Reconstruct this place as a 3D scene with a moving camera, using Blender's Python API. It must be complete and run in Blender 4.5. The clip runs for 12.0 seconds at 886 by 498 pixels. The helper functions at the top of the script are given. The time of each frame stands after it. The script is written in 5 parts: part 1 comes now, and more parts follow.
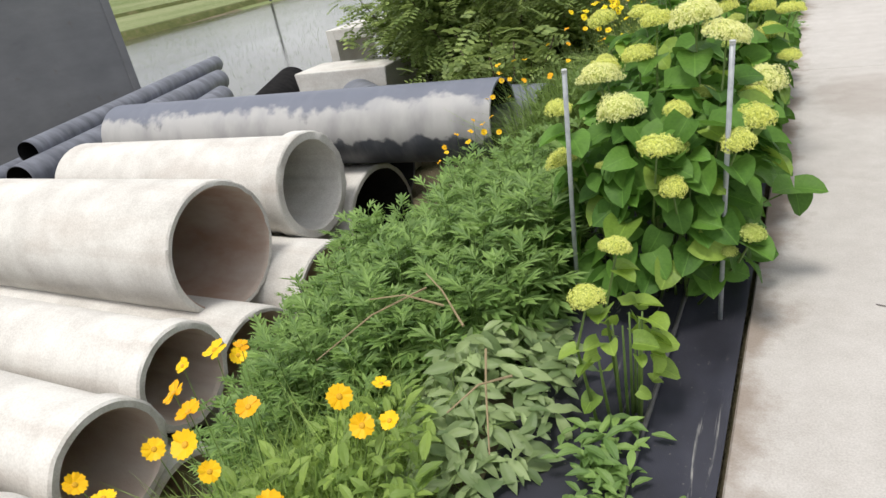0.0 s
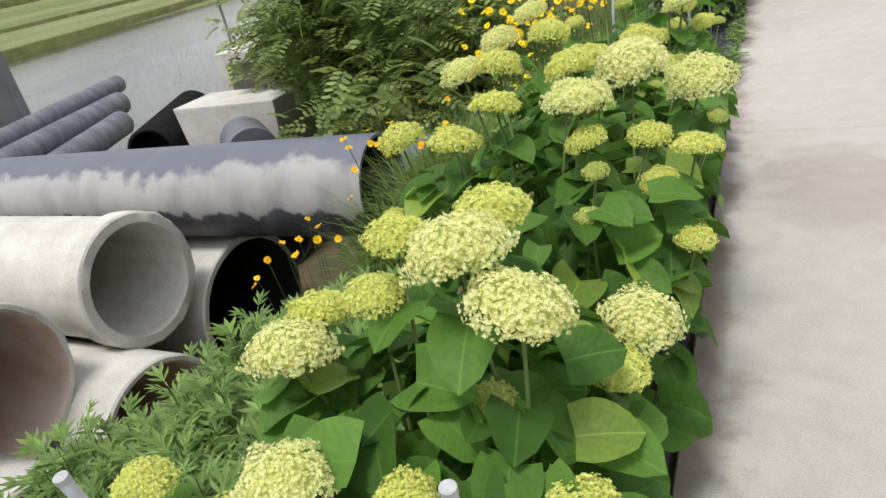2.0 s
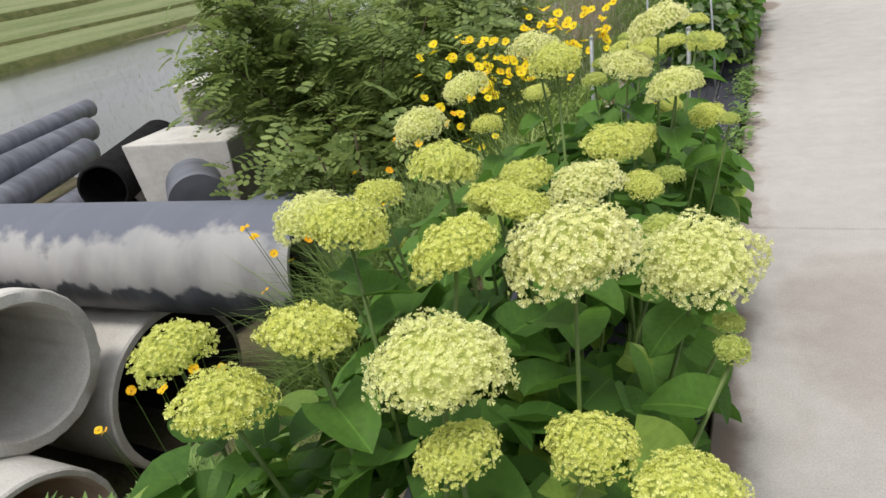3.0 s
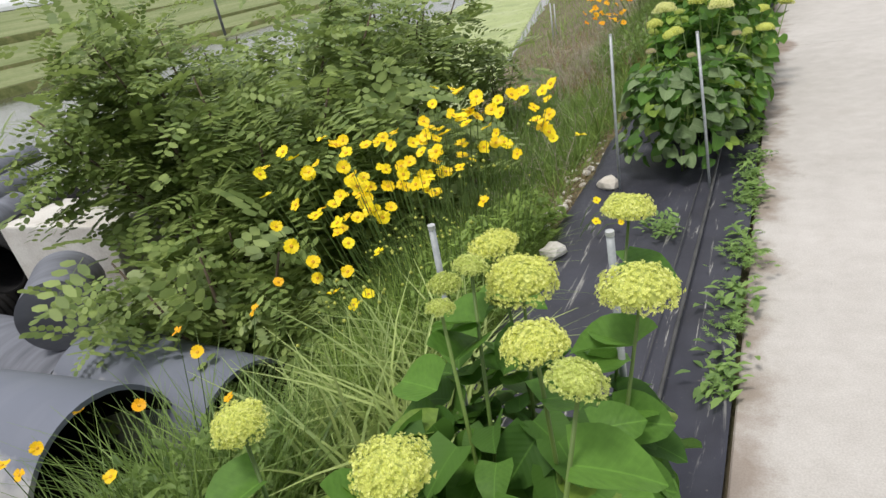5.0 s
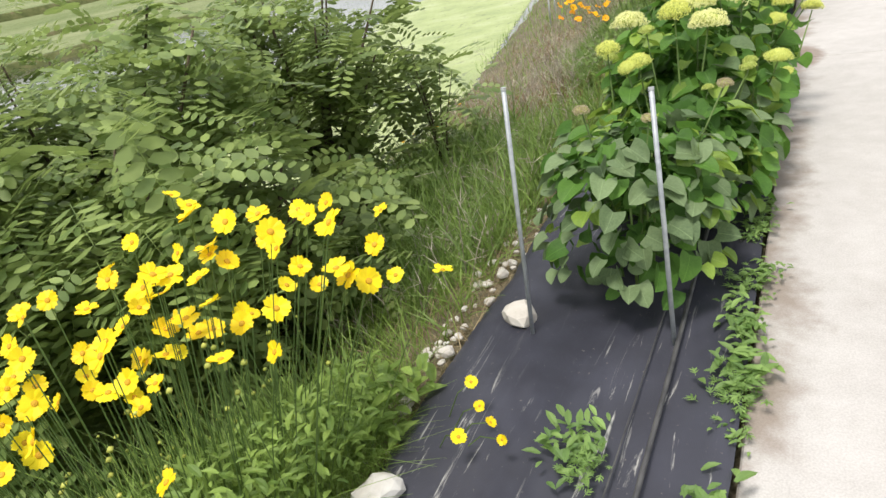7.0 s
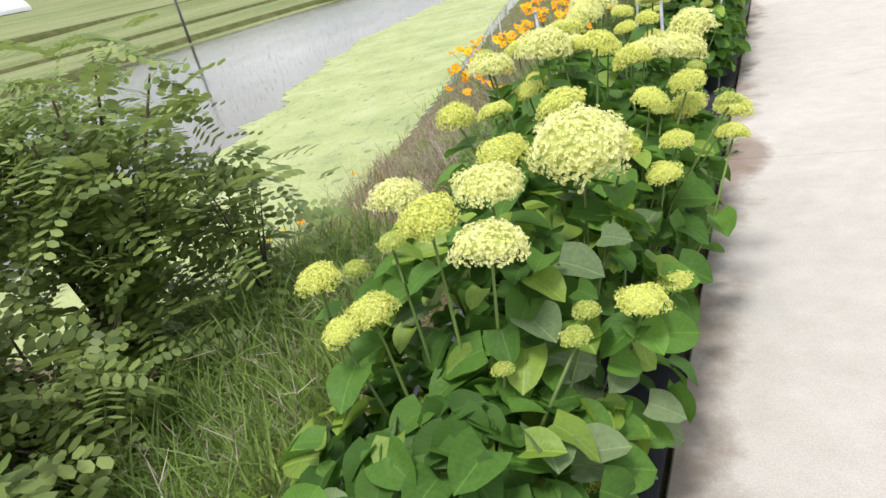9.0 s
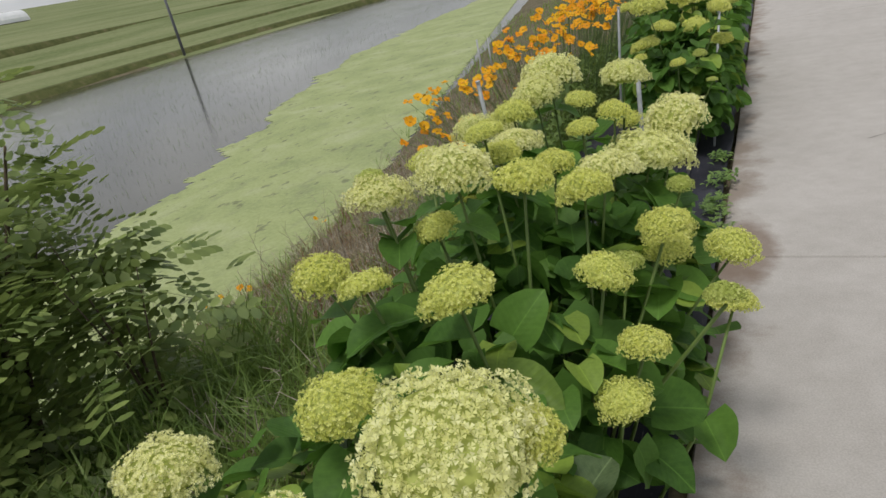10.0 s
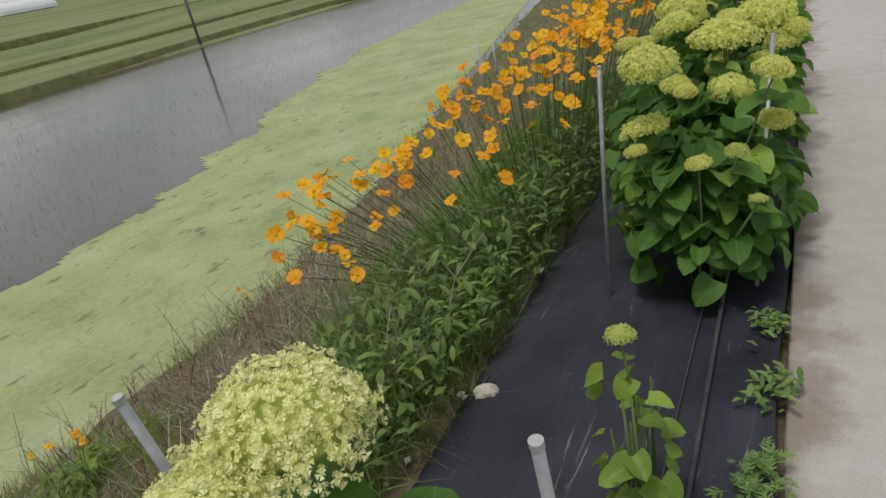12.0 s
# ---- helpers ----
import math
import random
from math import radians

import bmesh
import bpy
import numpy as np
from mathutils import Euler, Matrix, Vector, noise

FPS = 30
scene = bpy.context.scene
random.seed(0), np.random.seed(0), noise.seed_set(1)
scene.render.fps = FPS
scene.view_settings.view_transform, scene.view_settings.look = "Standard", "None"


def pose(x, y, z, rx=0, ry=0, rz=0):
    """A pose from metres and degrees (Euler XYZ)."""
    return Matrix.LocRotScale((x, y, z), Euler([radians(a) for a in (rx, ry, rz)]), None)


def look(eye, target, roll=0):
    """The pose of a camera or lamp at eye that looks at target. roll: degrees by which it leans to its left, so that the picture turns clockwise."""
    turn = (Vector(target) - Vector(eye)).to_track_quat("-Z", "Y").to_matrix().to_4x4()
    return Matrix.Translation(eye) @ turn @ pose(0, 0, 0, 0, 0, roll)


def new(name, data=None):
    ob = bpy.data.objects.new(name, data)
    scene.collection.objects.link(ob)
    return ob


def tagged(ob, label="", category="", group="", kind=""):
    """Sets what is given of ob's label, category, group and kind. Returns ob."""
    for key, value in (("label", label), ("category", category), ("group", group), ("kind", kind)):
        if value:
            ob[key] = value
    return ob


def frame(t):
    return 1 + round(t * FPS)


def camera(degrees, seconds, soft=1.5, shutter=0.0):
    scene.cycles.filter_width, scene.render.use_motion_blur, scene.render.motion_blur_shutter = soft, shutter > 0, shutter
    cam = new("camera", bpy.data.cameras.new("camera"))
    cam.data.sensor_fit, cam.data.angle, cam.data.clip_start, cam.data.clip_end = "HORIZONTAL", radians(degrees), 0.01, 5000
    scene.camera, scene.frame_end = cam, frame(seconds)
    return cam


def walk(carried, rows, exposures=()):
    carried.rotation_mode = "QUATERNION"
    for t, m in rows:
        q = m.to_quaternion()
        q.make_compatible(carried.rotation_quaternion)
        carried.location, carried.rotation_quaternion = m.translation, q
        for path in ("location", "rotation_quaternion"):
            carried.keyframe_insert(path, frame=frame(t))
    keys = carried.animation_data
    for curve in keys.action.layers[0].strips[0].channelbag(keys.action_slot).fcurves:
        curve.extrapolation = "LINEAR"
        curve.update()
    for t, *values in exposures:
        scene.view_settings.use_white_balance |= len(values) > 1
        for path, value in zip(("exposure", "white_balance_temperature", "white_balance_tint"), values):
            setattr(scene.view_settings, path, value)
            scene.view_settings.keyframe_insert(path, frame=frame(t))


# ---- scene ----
cam = camera(67.9, 12.0)
PATH = [
    (0, (0.143, 0.799, 1.453), (-0.805, 2.343, 0.605), -11.2),
    (0.5, (0.204, 1.183, 1.488), (-0.737, 2.731, 0.64), -13.6),
    (1, (0.211, 1.556, 1.473), (-0.74, 3.101, 0.632), -14.4),
    (1.5, (0.205, 2.074, 1.466), (-0.64, 3.679, 0.623), -11.4),
    (2, (0.204, 2.552, 1.502), (-0.663, 4.12, 0.615), -12.4),
    (2.5, (0.158, 3.028, 1.464), (-0.711, 4.605, 0.594), -11.8),
    (3, (0.125, 3.586, 1.486), (-0.746, 5.179, 0.647), -11.1),
    (3.5, (0.16, 4.047, 1.55), (-0.712, 5.643, 0.718), -11.0),
    (3.7, (0.143, 4.225, 1.544), (-0.729, 5.825, 0.719), -11.2),
    (5.3, (0.125, 5.745, 1.521), (-0.795, 7.331, 0.722), -11.9),
    (5.5, (0.131, 5.943, 1.507), (-0.804, 7.516, 0.7), -11.5),
    (6, (0.174, 6.395, 1.481), (-0.771, 7.941, 0.636), -12.9),
    (6.5, (0.113, 6.846, 1.441), (-0.839, 8.382, 0.584), -12.6),
    (7, (0.118, 7.35, 1.446), (-0.831, 8.889, 0.589), -12.4),
    (7.2, (0.121, 7.541, 1.467), (-0.82, 9.083, 0.61), -12.5),
    (8.8, (0.3, 9.167, 1.463), (-0.616, 10.742, 0.637), -13.2),
    (9, (0.275, 9.37, 1.446), (-0.631, 10.957, 0.632), -13.5),
    (9.5, (0.227, 9.882, 1.458), (-0.677, 11.483, 0.67), -13.2),
    (10, (0.228, 10.316, 1.512), (-0.671, 11.921, 0.727), -12.9),
    (10.5, (0.107, 10.827, 1.495), (-0.809, 12.424, 0.714), -12.7),
    (11, (0.095, 11.334, 1.52), (-0.869, 12.891, 0.716), -14.1),
    (11.3, (0.104, 11.588, 1.545), (-0.881, 13.126, 0.729), -14.7),
    (11.5, (0.085, 11.811, 1.53), (-0.89, 13.352, 0.71), -14.2),
    (12, (0.043, 12.293, 1.526), (-0.919, 13.851, 0.721), -13.1),
]
EXPOSURES = [(0.0, 0.0), (0.5, 0.13), (1.0, 0.17), (1.5, 0.10), (2.0, -0.13), (2.5, -0.34), (3.0, -0.27), (3.7, -0.42), (5.3, 0.0), (6.0, 0.26), (7.2, 0.28), (8.8, 0.34), (9.0, 0.24), (9.5, -0.76), (10.0, -0.8), (10.5, -0.5), (11.0, -0.64), (11.5, -0.9), (12.0, -0.88)]
walk(cam, [(t, look(eye, target, roll)) for t, eye, target, roll in PATH], EXPOSURES)

# ---------------------------------------------------------------- light
world = bpy.data.worlds.new("sky")
scene.world = world
world.use_nodes = True
wn, wl = world.node_tree.nodes, world.node_tree.links
wn.clear()
SUN_DIR = Vector((-0.06, -0.30, 0.95)).normalized()   # towards the sun
sky = wn.new("ShaderNodeTexSky")
sky.sky_type = "NISHITA"
sky.sun_disc = False
sky.sun_elevation = math.asin(SUN_DIR.z)
sky.sun_rotation = math.atan2(SUN_DIR.x, SUN_DIR.y)
sky.air_density, sky.dust_density, sky.ozone_density = 1.0, 3.0, 1.0
tc = wn.new("ShaderNodeTexCoord")
mp = wn.new("ShaderNodeMapping")
mp.inputs["Scale"].default_value = (1.0, 1.0, 3.2)
cloud = wn.new("ShaderNodeTexNoise")
cloud.inputs["Scale"].default_value = 1.7
cloud.inputs["Detail"].default_value = 6.0
cloud.inputs["Roughness"].default_value = 0.55
ramp = wn.new("ShaderNodeValToRGB")
ramp.color_ramp.elements[0].position, ramp.color_ramp.elements[0].color = 0.36, (3.2, 3.5, 4.1, 1)
ramp.color_ramp.elements[1].position, ramp.color_ramp.elements[1].color = 0.64, (11.5, 11.5, 11.4, 1)
cmix = wn.new("ShaderNodeMixRGB")
cmix.inputs[0].default_value = 0.85
bg = wn.new("ShaderNodeBackground")
bg.inputs["Strength"].default_value = 0.135
wout = wn.new("ShaderNodeOutputWorld")
wl.new(tc.outputs["Generated"], mp.inputs["Vector"])
wl.new(mp.outputs["Vector"], cloud.inputs["Vector"])
wl.new(cloud.outputs["Fac"], ramp.inputs["Fac"])
wl.new(sky.outputs["Color"], cmix.inputs[1])
wl.new(ramp.outputs["Color"], cmix.inputs[2])
wl.new(cmix.outputs["Color"], bg.inputs["Color"])
wl.new(bg.outputs["Background"], wout.inputs["Surface"])

sun_data = bpy.data.lights.new("sun", "SUN")
sun_data.energy, sun_data.angle, sun_data.color = 2.7, radians(14), (1.0, 0.96, 0.9)
sun = new("sun", sun_data)
sun.matrix_world = look(SUN_DIR * 50, (0, 0, 0))


# ---------------------------------------------------------------- materials
class Mat:
    """A small builder of procedural node materials."""

    def __init__(self, name, rough=0.7, metal=0.0, spec=0.4):
        self.m = bpy.data.materials.new(name)
        self.m.use_nodes = True
        self.n, self.l = self.m.node_tree.nodes, self.m.node_tree.links
        self.b = self.n["Principled BSDF"]
        self.b.inputs["Roughness"].default_value = rough
        self.b.inputs["Metallic"].default_value = metal
        self.b.inputs["Specular IOR Level"].default_value = spec
        self.coord = self.n.new("ShaderNodeTexCoord")

    def noise(self, scale, detail=4.0, rough=0.55, stretch=(1, 1, 1), out="Object", dist=0.0):
        m = self.n.new("ShaderNodeMapping")
        m.inputs["Scale"].default_value = stretch
        self.l.new(self.coord.outputs[out], m.inputs["Vector"])
        t = self.n.new("ShaderNodeTexNoise")
        t.inputs["Scale"].default_value, t.inputs["Detail"].default_value = scale, detail
        t.inputs["Roughness"].default_value, t.inputs["Distortion"].default_value = rough, dist
        self.l.new(m.outputs["Vector"], t.inputs["Vector"])
        return t.outputs["Fac"]

    def ramp(self, fac, *stops):
        r = self.n.new("ShaderNodeValToRGB")
        e = r.color_ramp.elements
        while len(e) < len(stops):
            e.new(0.5)
        for k, (p, c) in zip(e, stops):
            k.position, k.color = p, (*c, 1)
        self.l.new(fac, r.inputs["Fac"])
        return r.outputs["Color"]

    def mix(self, fac, a, b, how="MIX"):
        m = self.n.new("ShaderNodeMixRGB")
        m.blend_type = how
        for s, v in zip(m.inputs, (fac, a, b)):
            if isinstance(v, (int, float)):
                s.default_value = v
            elif isinstance(v, tuple):
                s.default_value = (*v, 1)
            else:
                self.l.new(v, s)
        return m.outputs["Color"]

    def math(self, op, a, b=0.0):
        m = self.n.new("ShaderNodeMath")
        m.operation = op
        for s, v in zip(m.inputs, (a, b)):
            if isinstance(v, (int, float)):
                s.default_value = v
            else:
                self.l.new(v, s)
        return m.outputs["Value"]

    def axis(self, which, out="Object"):
        s = self.n.new("ShaderNodeSeparateXYZ")
        self.l.new(self.coord.outputs[out], s.inputs["Vector"])
        return s.outputs[which]

    def place(self, which):
        s = self.n.new("ShaderNodeSeparateXYZ")
        self.l.new(self.n.new("ShaderNodeNewGeometry").outputs["Position"], s.inputs["Vector"])
        return s.outputs[which]

    def random(self):
        return self.n.new("ShaderNodeObjectInfo").outputs["Random"]

    def island(self):
        return self.n.new("ShaderNodeNewGeometry").outputs["Random Per Island"]

    def color(self, c):
        if isinstance(c, tuple):
            self.b.inputs["Base Color"].default_value = (*c, 1)
        else:
            self.l.new(c, self.b.inputs["Base Color"])
        return self

    def roughness(self, fac, lo, hi):
        r = self.n.new("ShaderNodeMapRange")
        r.inputs["To Min"].default_value, r.inputs["To Max"].default_value = lo, hi
        self.l.new(fac, r.inputs["Value"])
        self.l.new(r.outputs["Result"], self.b.inputs["Roughness"])
        return self

    def bump(self, fac, strength, distance=0.01):
        b = self.n.new("ShaderNodeBump")
        b.inputs["Strength"].default_value, b.inputs["Distance"].default_value = strength, distance
        self.l.new(fac, b.inputs["Height"])
        self.l.new(b.outputs["Normal"], self.b.inputs["Normal"])
        return self

    def thin(self, color, share):
        """Lets some light through, as a leaf or petal does."""
        t = self.n.new("ShaderNodeBsdfTranslucent")
        if isinstance(color, tuple):
            t.inputs["Color"].default_value = (*color, 1)
        else:
            self.l.new(color, t.inputs["Color"])
        m = self.n.new("ShaderNodeMixShader")
        m.inputs[0].default_value = share
        self.l.new(self.b.outputs[0], m.inputs[1])
        self.l.new(t.outputs[0], m.inputs[2])
        self.l.new(m.outputs[0], self.n["Material Output"].inputs["Surface"])
        return self


def leaf_mat(name, dark, light, rough=0.5, by="island", veins=False, share=0.28, spec=0.4):
    k = Mat(name, rough, spec=spec)
    r = k.island() if by == "island" else k.random()
    c = k.ramp(r, (0.0, dark), (0.75, light), (1.0, tuple(min(1, 1.35 * v) for v in light)))
    c = k.mix(0.35, c, k.ramp(k.noise(9.0), (0.3, tuple(0.6 * v for v in dark)), (0.7, tuple(1.1 * v for v in light))))
    if veins:
        u, v = k.axis("X", "UV"), k.axis("Y", "UV")
        a = k.math("ABSOLUTE", u)
        w = k.math("SINE", k.math("MULTIPLY", k.math("SUBTRACT", v, k.math("MULTIPLY", a, 0.75)), 52.0))
        mid = k.math("LESS_THAN", a, 0.014)
        c = k.mix(k.math("MULTIPLY", mid, 0.35), c, tuple(min(1, 2.0 * x) for x in light))
        c = k.mix(k.math("MULTIPLY", k.math("GREATER_THAN", w, 0.95), 0.10), c, tuple(min(1, 1.7 * x) for x in light))
        k.bump(w, 0.10, 0.002)
    k.color(c)
    k.thin(tuple(min(1, 1.6 * x) for x in light), share)
    return k.m


HYD_LEAF = leaf_mat("hydrangea leaf", (0.040, 0.105, 0.018), (0.115, 0.235, 0.038), 0.55, "random", True, spec=0.22)
HYD_DUSTY = leaf_mat("dusty hydrangea leaf", (0.085, 0.135, 0.060), (0.18, 0.245, 0.115), 0.65, "random", True, share=0.18, spec=0.25)
HYD_YOUNG = leaf_mat("young hydrangea leaf", (0.12, 0.21, 0.030), (0.25, 0.36, 0.055), 0.5, "random", True)
MUGWORT = leaf_mat("mugwort leaf", (0.085, 0.165, 0.045), (0.22, 0.335, 0.09), 0.55)
WILTED = leaf_mat("wilting leaf", (0.09, 0.15, 0.055), (0.30, 0.38, 0.17), 0.5)
SHRUB = leaf_mat("shrub leaflet", (0.075, 0.130, 0.032), (0.26, 0.33, 0.10), 0.5)
GRASS = leaf_mat("grass blade", (0.085, 0.155, 0.028), (0.25, 0.35, 0.075), 0.55)
PALE_GRASS = leaf_mat("pale grass blade", (0.18, 0.26, 0.08), (0.42, 0.50, 0.18), 0.55)
DRY = leaf_mat("dry straw", (0.16, 0.11, 0.06), (0.38, 0.30, 0.17), 0.75, share=0.1)
FINE = leaf_mat("fine dark foliage", (0.05, 0.10, 0.022), (0.20, 0.29, 0.07), 0.55)
BRUSH = leaf_mat("dead grey brush", (0.22, 0.18, 0.14), (0.50, 0.44, 0.36), 0.85, share=0.05)
PALE_DRY = leaf_mat("pale dead grass", (0.34, 0.29, 0.21), (0.60, 0.55, 0.44), 0.85, share=0.05)
RUST = leaf_mat("rusty dry weed", (0.14, 0.06, 0.03), (0.30, 0.17, 0.09), 0.85, share=0.05)
RICE = leaf_mat("rice seedling", (0.10, 0.17, 0.06), (0.28, 0.36, 0.18), 0.5)
STEM = leaf_mat("green stem", (0.08, 0.14, 0.03), (0.14, 0.21, 0.05), 0.5, "random", share=0.05)


def floret_mat(name, a, b):
    k = Mat(name, 0.65, spec=0.25)
    c = k.ramp(k.island(), (0.0, tuple(0.82 * v for v in a)), (0.45, a), (1.0, b))
    c = k.mix(k.math("MULTIPLY", k.random(), 0.35), c, (0.70, 0.76, 0.28))
    k.color(c)
    k.thin(b, 0.3)
    return k.m


CREAM = floret_mat("cream florets", (0.84, 0.84, 0.38), (0.97, 0.96, 0.60))
LIME = floret_mat("lime florets", (0.70, 0.73, 0.18), (0.92, 0.92, 0.38))
FADED = floret_mat("faded florets", (0.40, 0.33, 0.22), (0.62, 0.52, 0.40))
GREEN_BUD = floret_mat("green flower buds", (0.46, 0.54, 0.13), (0.72, 0.76, 0.30))


def petal_mat(name, a, b):
    k = Mat(name, 0.5, spec=0.3)
    c = k.ramp(k.random(), (0.0, a), (1.0, b))
    k.color(k.mix(0.25, c, k.ramp(k.noise(60.0), (0.3, a), (0.7, b))))
    k.thin(b, 0.25)
    return k.m


BUD = leaf_mat("daisy bud", (0.26, 0.32, 0.05), (0.55, 0.56, 0.12), 0.6, share=0.1)
AMBER = petal_mat("amber yellow petal", (0.93, 0.40, 0.006), (0.97, 0.68, 0.012))
YELLOW = petal_mat("yellow petal", (0.95, 0.62, 0.006), (0.98, 0.84, 0.02))
ORANGE = petal_mat("orange petal", (0.86, 0.27, 0.005), (0.96, 0.60, 0.01))
k = Mat("flower disc", 0.7)
YDISC = k.color(k.ramp(k.noise(300.0), (0.3, (0.42, 0.20, 0.01)), (0.7, (0.75, 0.45, 0.02)))).m

k = Mat("path concrete", 0.85, spec=0.3)
c = k.ramp(k.noise(0.9, 6), (0.3, (0.41, 0.385, 0.36)), (0.7, (0.52, 0.49, 0.465)))
c = k.mix(k.ramp(k.noise(2.6, 5, 0.6, dist=0.8), (0.56, (0, 0, 0)), (0.74, (0.30, 0.30, 0.30))), c, (0.30, 0.25, 0.21))
c = k.mix(0.30, c, k.ramp(k.noise(7.0, 7, 0.72), (0.34, (0.33, 0.30, 0.275)), (0.66, (0.60, 0.575, 0.55))))
c = k.mix(0.22, c, k.ramp(k.noise(160.0, 3), (0.35, (0.25, 0.23, 0.21)), (0.65, (0.62, 0.60, 0.56))))
edge = k.math("ADD", k.axis("X"), k.math("MULTIPLY", k.math("SUBTRACT", k.noise(2.8, 6, 0.65), 0.5), 0.75))
c = k.mix(k.ramp(edge, (0.0, (0.62, 0.62, 0.62)), (0.16, (0, 0, 0))), c, (0.17, 0.115, 0.075))
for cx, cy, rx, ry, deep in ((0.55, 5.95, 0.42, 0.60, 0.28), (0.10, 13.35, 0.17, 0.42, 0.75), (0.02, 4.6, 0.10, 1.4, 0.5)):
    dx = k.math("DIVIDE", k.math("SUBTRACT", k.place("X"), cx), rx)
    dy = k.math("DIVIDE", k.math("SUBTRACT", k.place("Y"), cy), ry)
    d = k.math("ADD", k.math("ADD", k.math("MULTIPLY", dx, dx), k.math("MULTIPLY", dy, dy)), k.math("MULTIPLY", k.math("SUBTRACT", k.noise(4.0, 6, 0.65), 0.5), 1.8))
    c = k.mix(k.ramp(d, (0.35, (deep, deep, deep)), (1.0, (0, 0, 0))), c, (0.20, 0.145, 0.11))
k.color(c).bump(k.noise(220.0, 4), 0.25, 0.003)
CONCRETE_PATH = k.m

k = Mat("pipe concrete", 0.85, spec=0.25)
c = k.ramp(k.noise(2.2, 6, 0.6), (0.32, (0.50, 0.475, 0.44)), (0.62, (0.68, 0.66, 0.62)))
c = k.mix(k.ramp(k.noise(1.3, 5, 0.6, (0.4, 2.0, 2.0), dist=0.6), (0.50, (0, 0, 0)), (0.72, (0.5, 0.5, 0.5))), c, (0.38, 0.31, 0.26))
c = k.mix(0.18, c, k.ramp(k.noise(70.0, 4), (0.38, (0.30, 0.28, 0.26)), (0.62, (0.75, 0.73, 0.70))))
k.color(c).bump(k.noise(45.0, 6), 0.22, 0.006)
CONCRETE_PIPE = k.m

k = Mat("pipe inside", 0.9, spec=0.2)
c = k.ramp(k.noise(1.6, 5, 0.6, (0.6, 1, 1.5)), (0.35, (0.40, 0.275, 0.215)), (0.65, (0.54, 0.475, 0.42)))
k.color(c).bump(k.noise(40.0, 5), 0.25, 0.006)
PIPE_INSIDE = k.m


def plastic_pipe(name, dust):
    """Black polyethylene with grey cement dust that settled on its upper side and ran in streaks; the sky's blue-grey
    reflection is painted along its top.
    """
    k = Mat(name, 0.5, spec=0.4)
    c = k.ramp(k.noise(3.0, 5), (0.3, (0.035, 0.038, 0.045)), (0.7, (0.075, 0.08, 0.095)))
    if dust:
        side, up = k.axis("Y"), k.axis("Z")
        lobes = k.math("SUBTRACT", k.noise(3.4, 2, 0.5, (1, 0, 0)), 0.5)
        torn = k.math("SUBTRACT", k.noise(11.0, 4, 0.6), 0.5)
        ragged = k.math("ADD", k.math("ADD", up, 0.09), k.math("ADD", k.math("MULTIPLY", lobes, 0.42), k.math("MULTIPLY", torn, 0.10)))
        low = k.ramp(ragged, (0.03, (0, 0, 0)), (0.06, (1, 1, 1)))
        crest = k.math("ADD", k.math("ADD", side, 0.34), k.math("MULTIPLY", k.math("SUBTRACT", k.noise(2.6, 5, 0.55), 0.5), 0.42))
        far = k.ramp(crest, (0.04, (1, 1, 1)), (0.09, (0, 0, 0)))
        cover = k.mix(1.0, low, far, "MULTIPLY")
        c = k.mix(k.ramp(k.noise(6.0, 4, 0.6, (1, 0.3, 0.25)), (0.5, (0, 0, 0)), (0.75, (0.35, 0.35, 0.35))), c, (0.25, 0.25, 0.26))
        film = k.ramp(k.noise(4.0, 4, 0.5, (1, 0.7, 0.5)), (0.30, (0.62, 0.62, 0.62)), (0.6, (0.92, 0.92, 0.92)))
        # blue-grey top band: the sky's reflection put into the colour
        c = k.mix(k.ramp(up, (0.18, (0, 0, 0)), (0.26, (0.75, 0.75, 0.75))), c, (0.17, 0.185, 0.235))
        c = k.mix(k.mix(1.0, cover, film, "MULTIPLY"), c, (0.42, 0.41, 0.40))
    k.color(c).bump(k.noise(9.0, 3), 0.10, 0.01)
    return k.m


BLACK_DUSTY = plastic_pipe("dusty black plastic pipe", True)
k = Mat("grey plastic pipe", 0.5, spec=0.4)
c = k.ramp(k.noise(2.0, 5, 0.6, (3, 0.5, 1)), (0.3, (0.085, 0.09, 0.11)), (0.7, (0.20, 0.21, 0.25)))
GREY_PIPE = k.color(c).bump(k.noise(18.0), 0.1, 0.01).m
# near-black; in the lower concrete pipe it stands for the shade inside
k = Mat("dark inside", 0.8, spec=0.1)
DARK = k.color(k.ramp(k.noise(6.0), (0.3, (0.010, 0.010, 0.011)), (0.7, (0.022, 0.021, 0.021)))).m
k = Mat("grey painted steel", 0.55, spec=0.3)
c = k.ramp(k.noise(0.8, 6, 0.65, (1, 1, 2)), (0.3, (0.135, 0.14, 0.155)), (0.7, (0.195, 0.20, 0.215)))
GREY_STEEL = k.color(k.mix(k.ramp(k.noise(4.0, 6), (0.62, (0, 0, 0)), (0.72, (0.3, 0.3, 0.3))), c, (0.12, 0.09, 0.07))).bump(k.noise(3.0), 0.1, 0.02).m

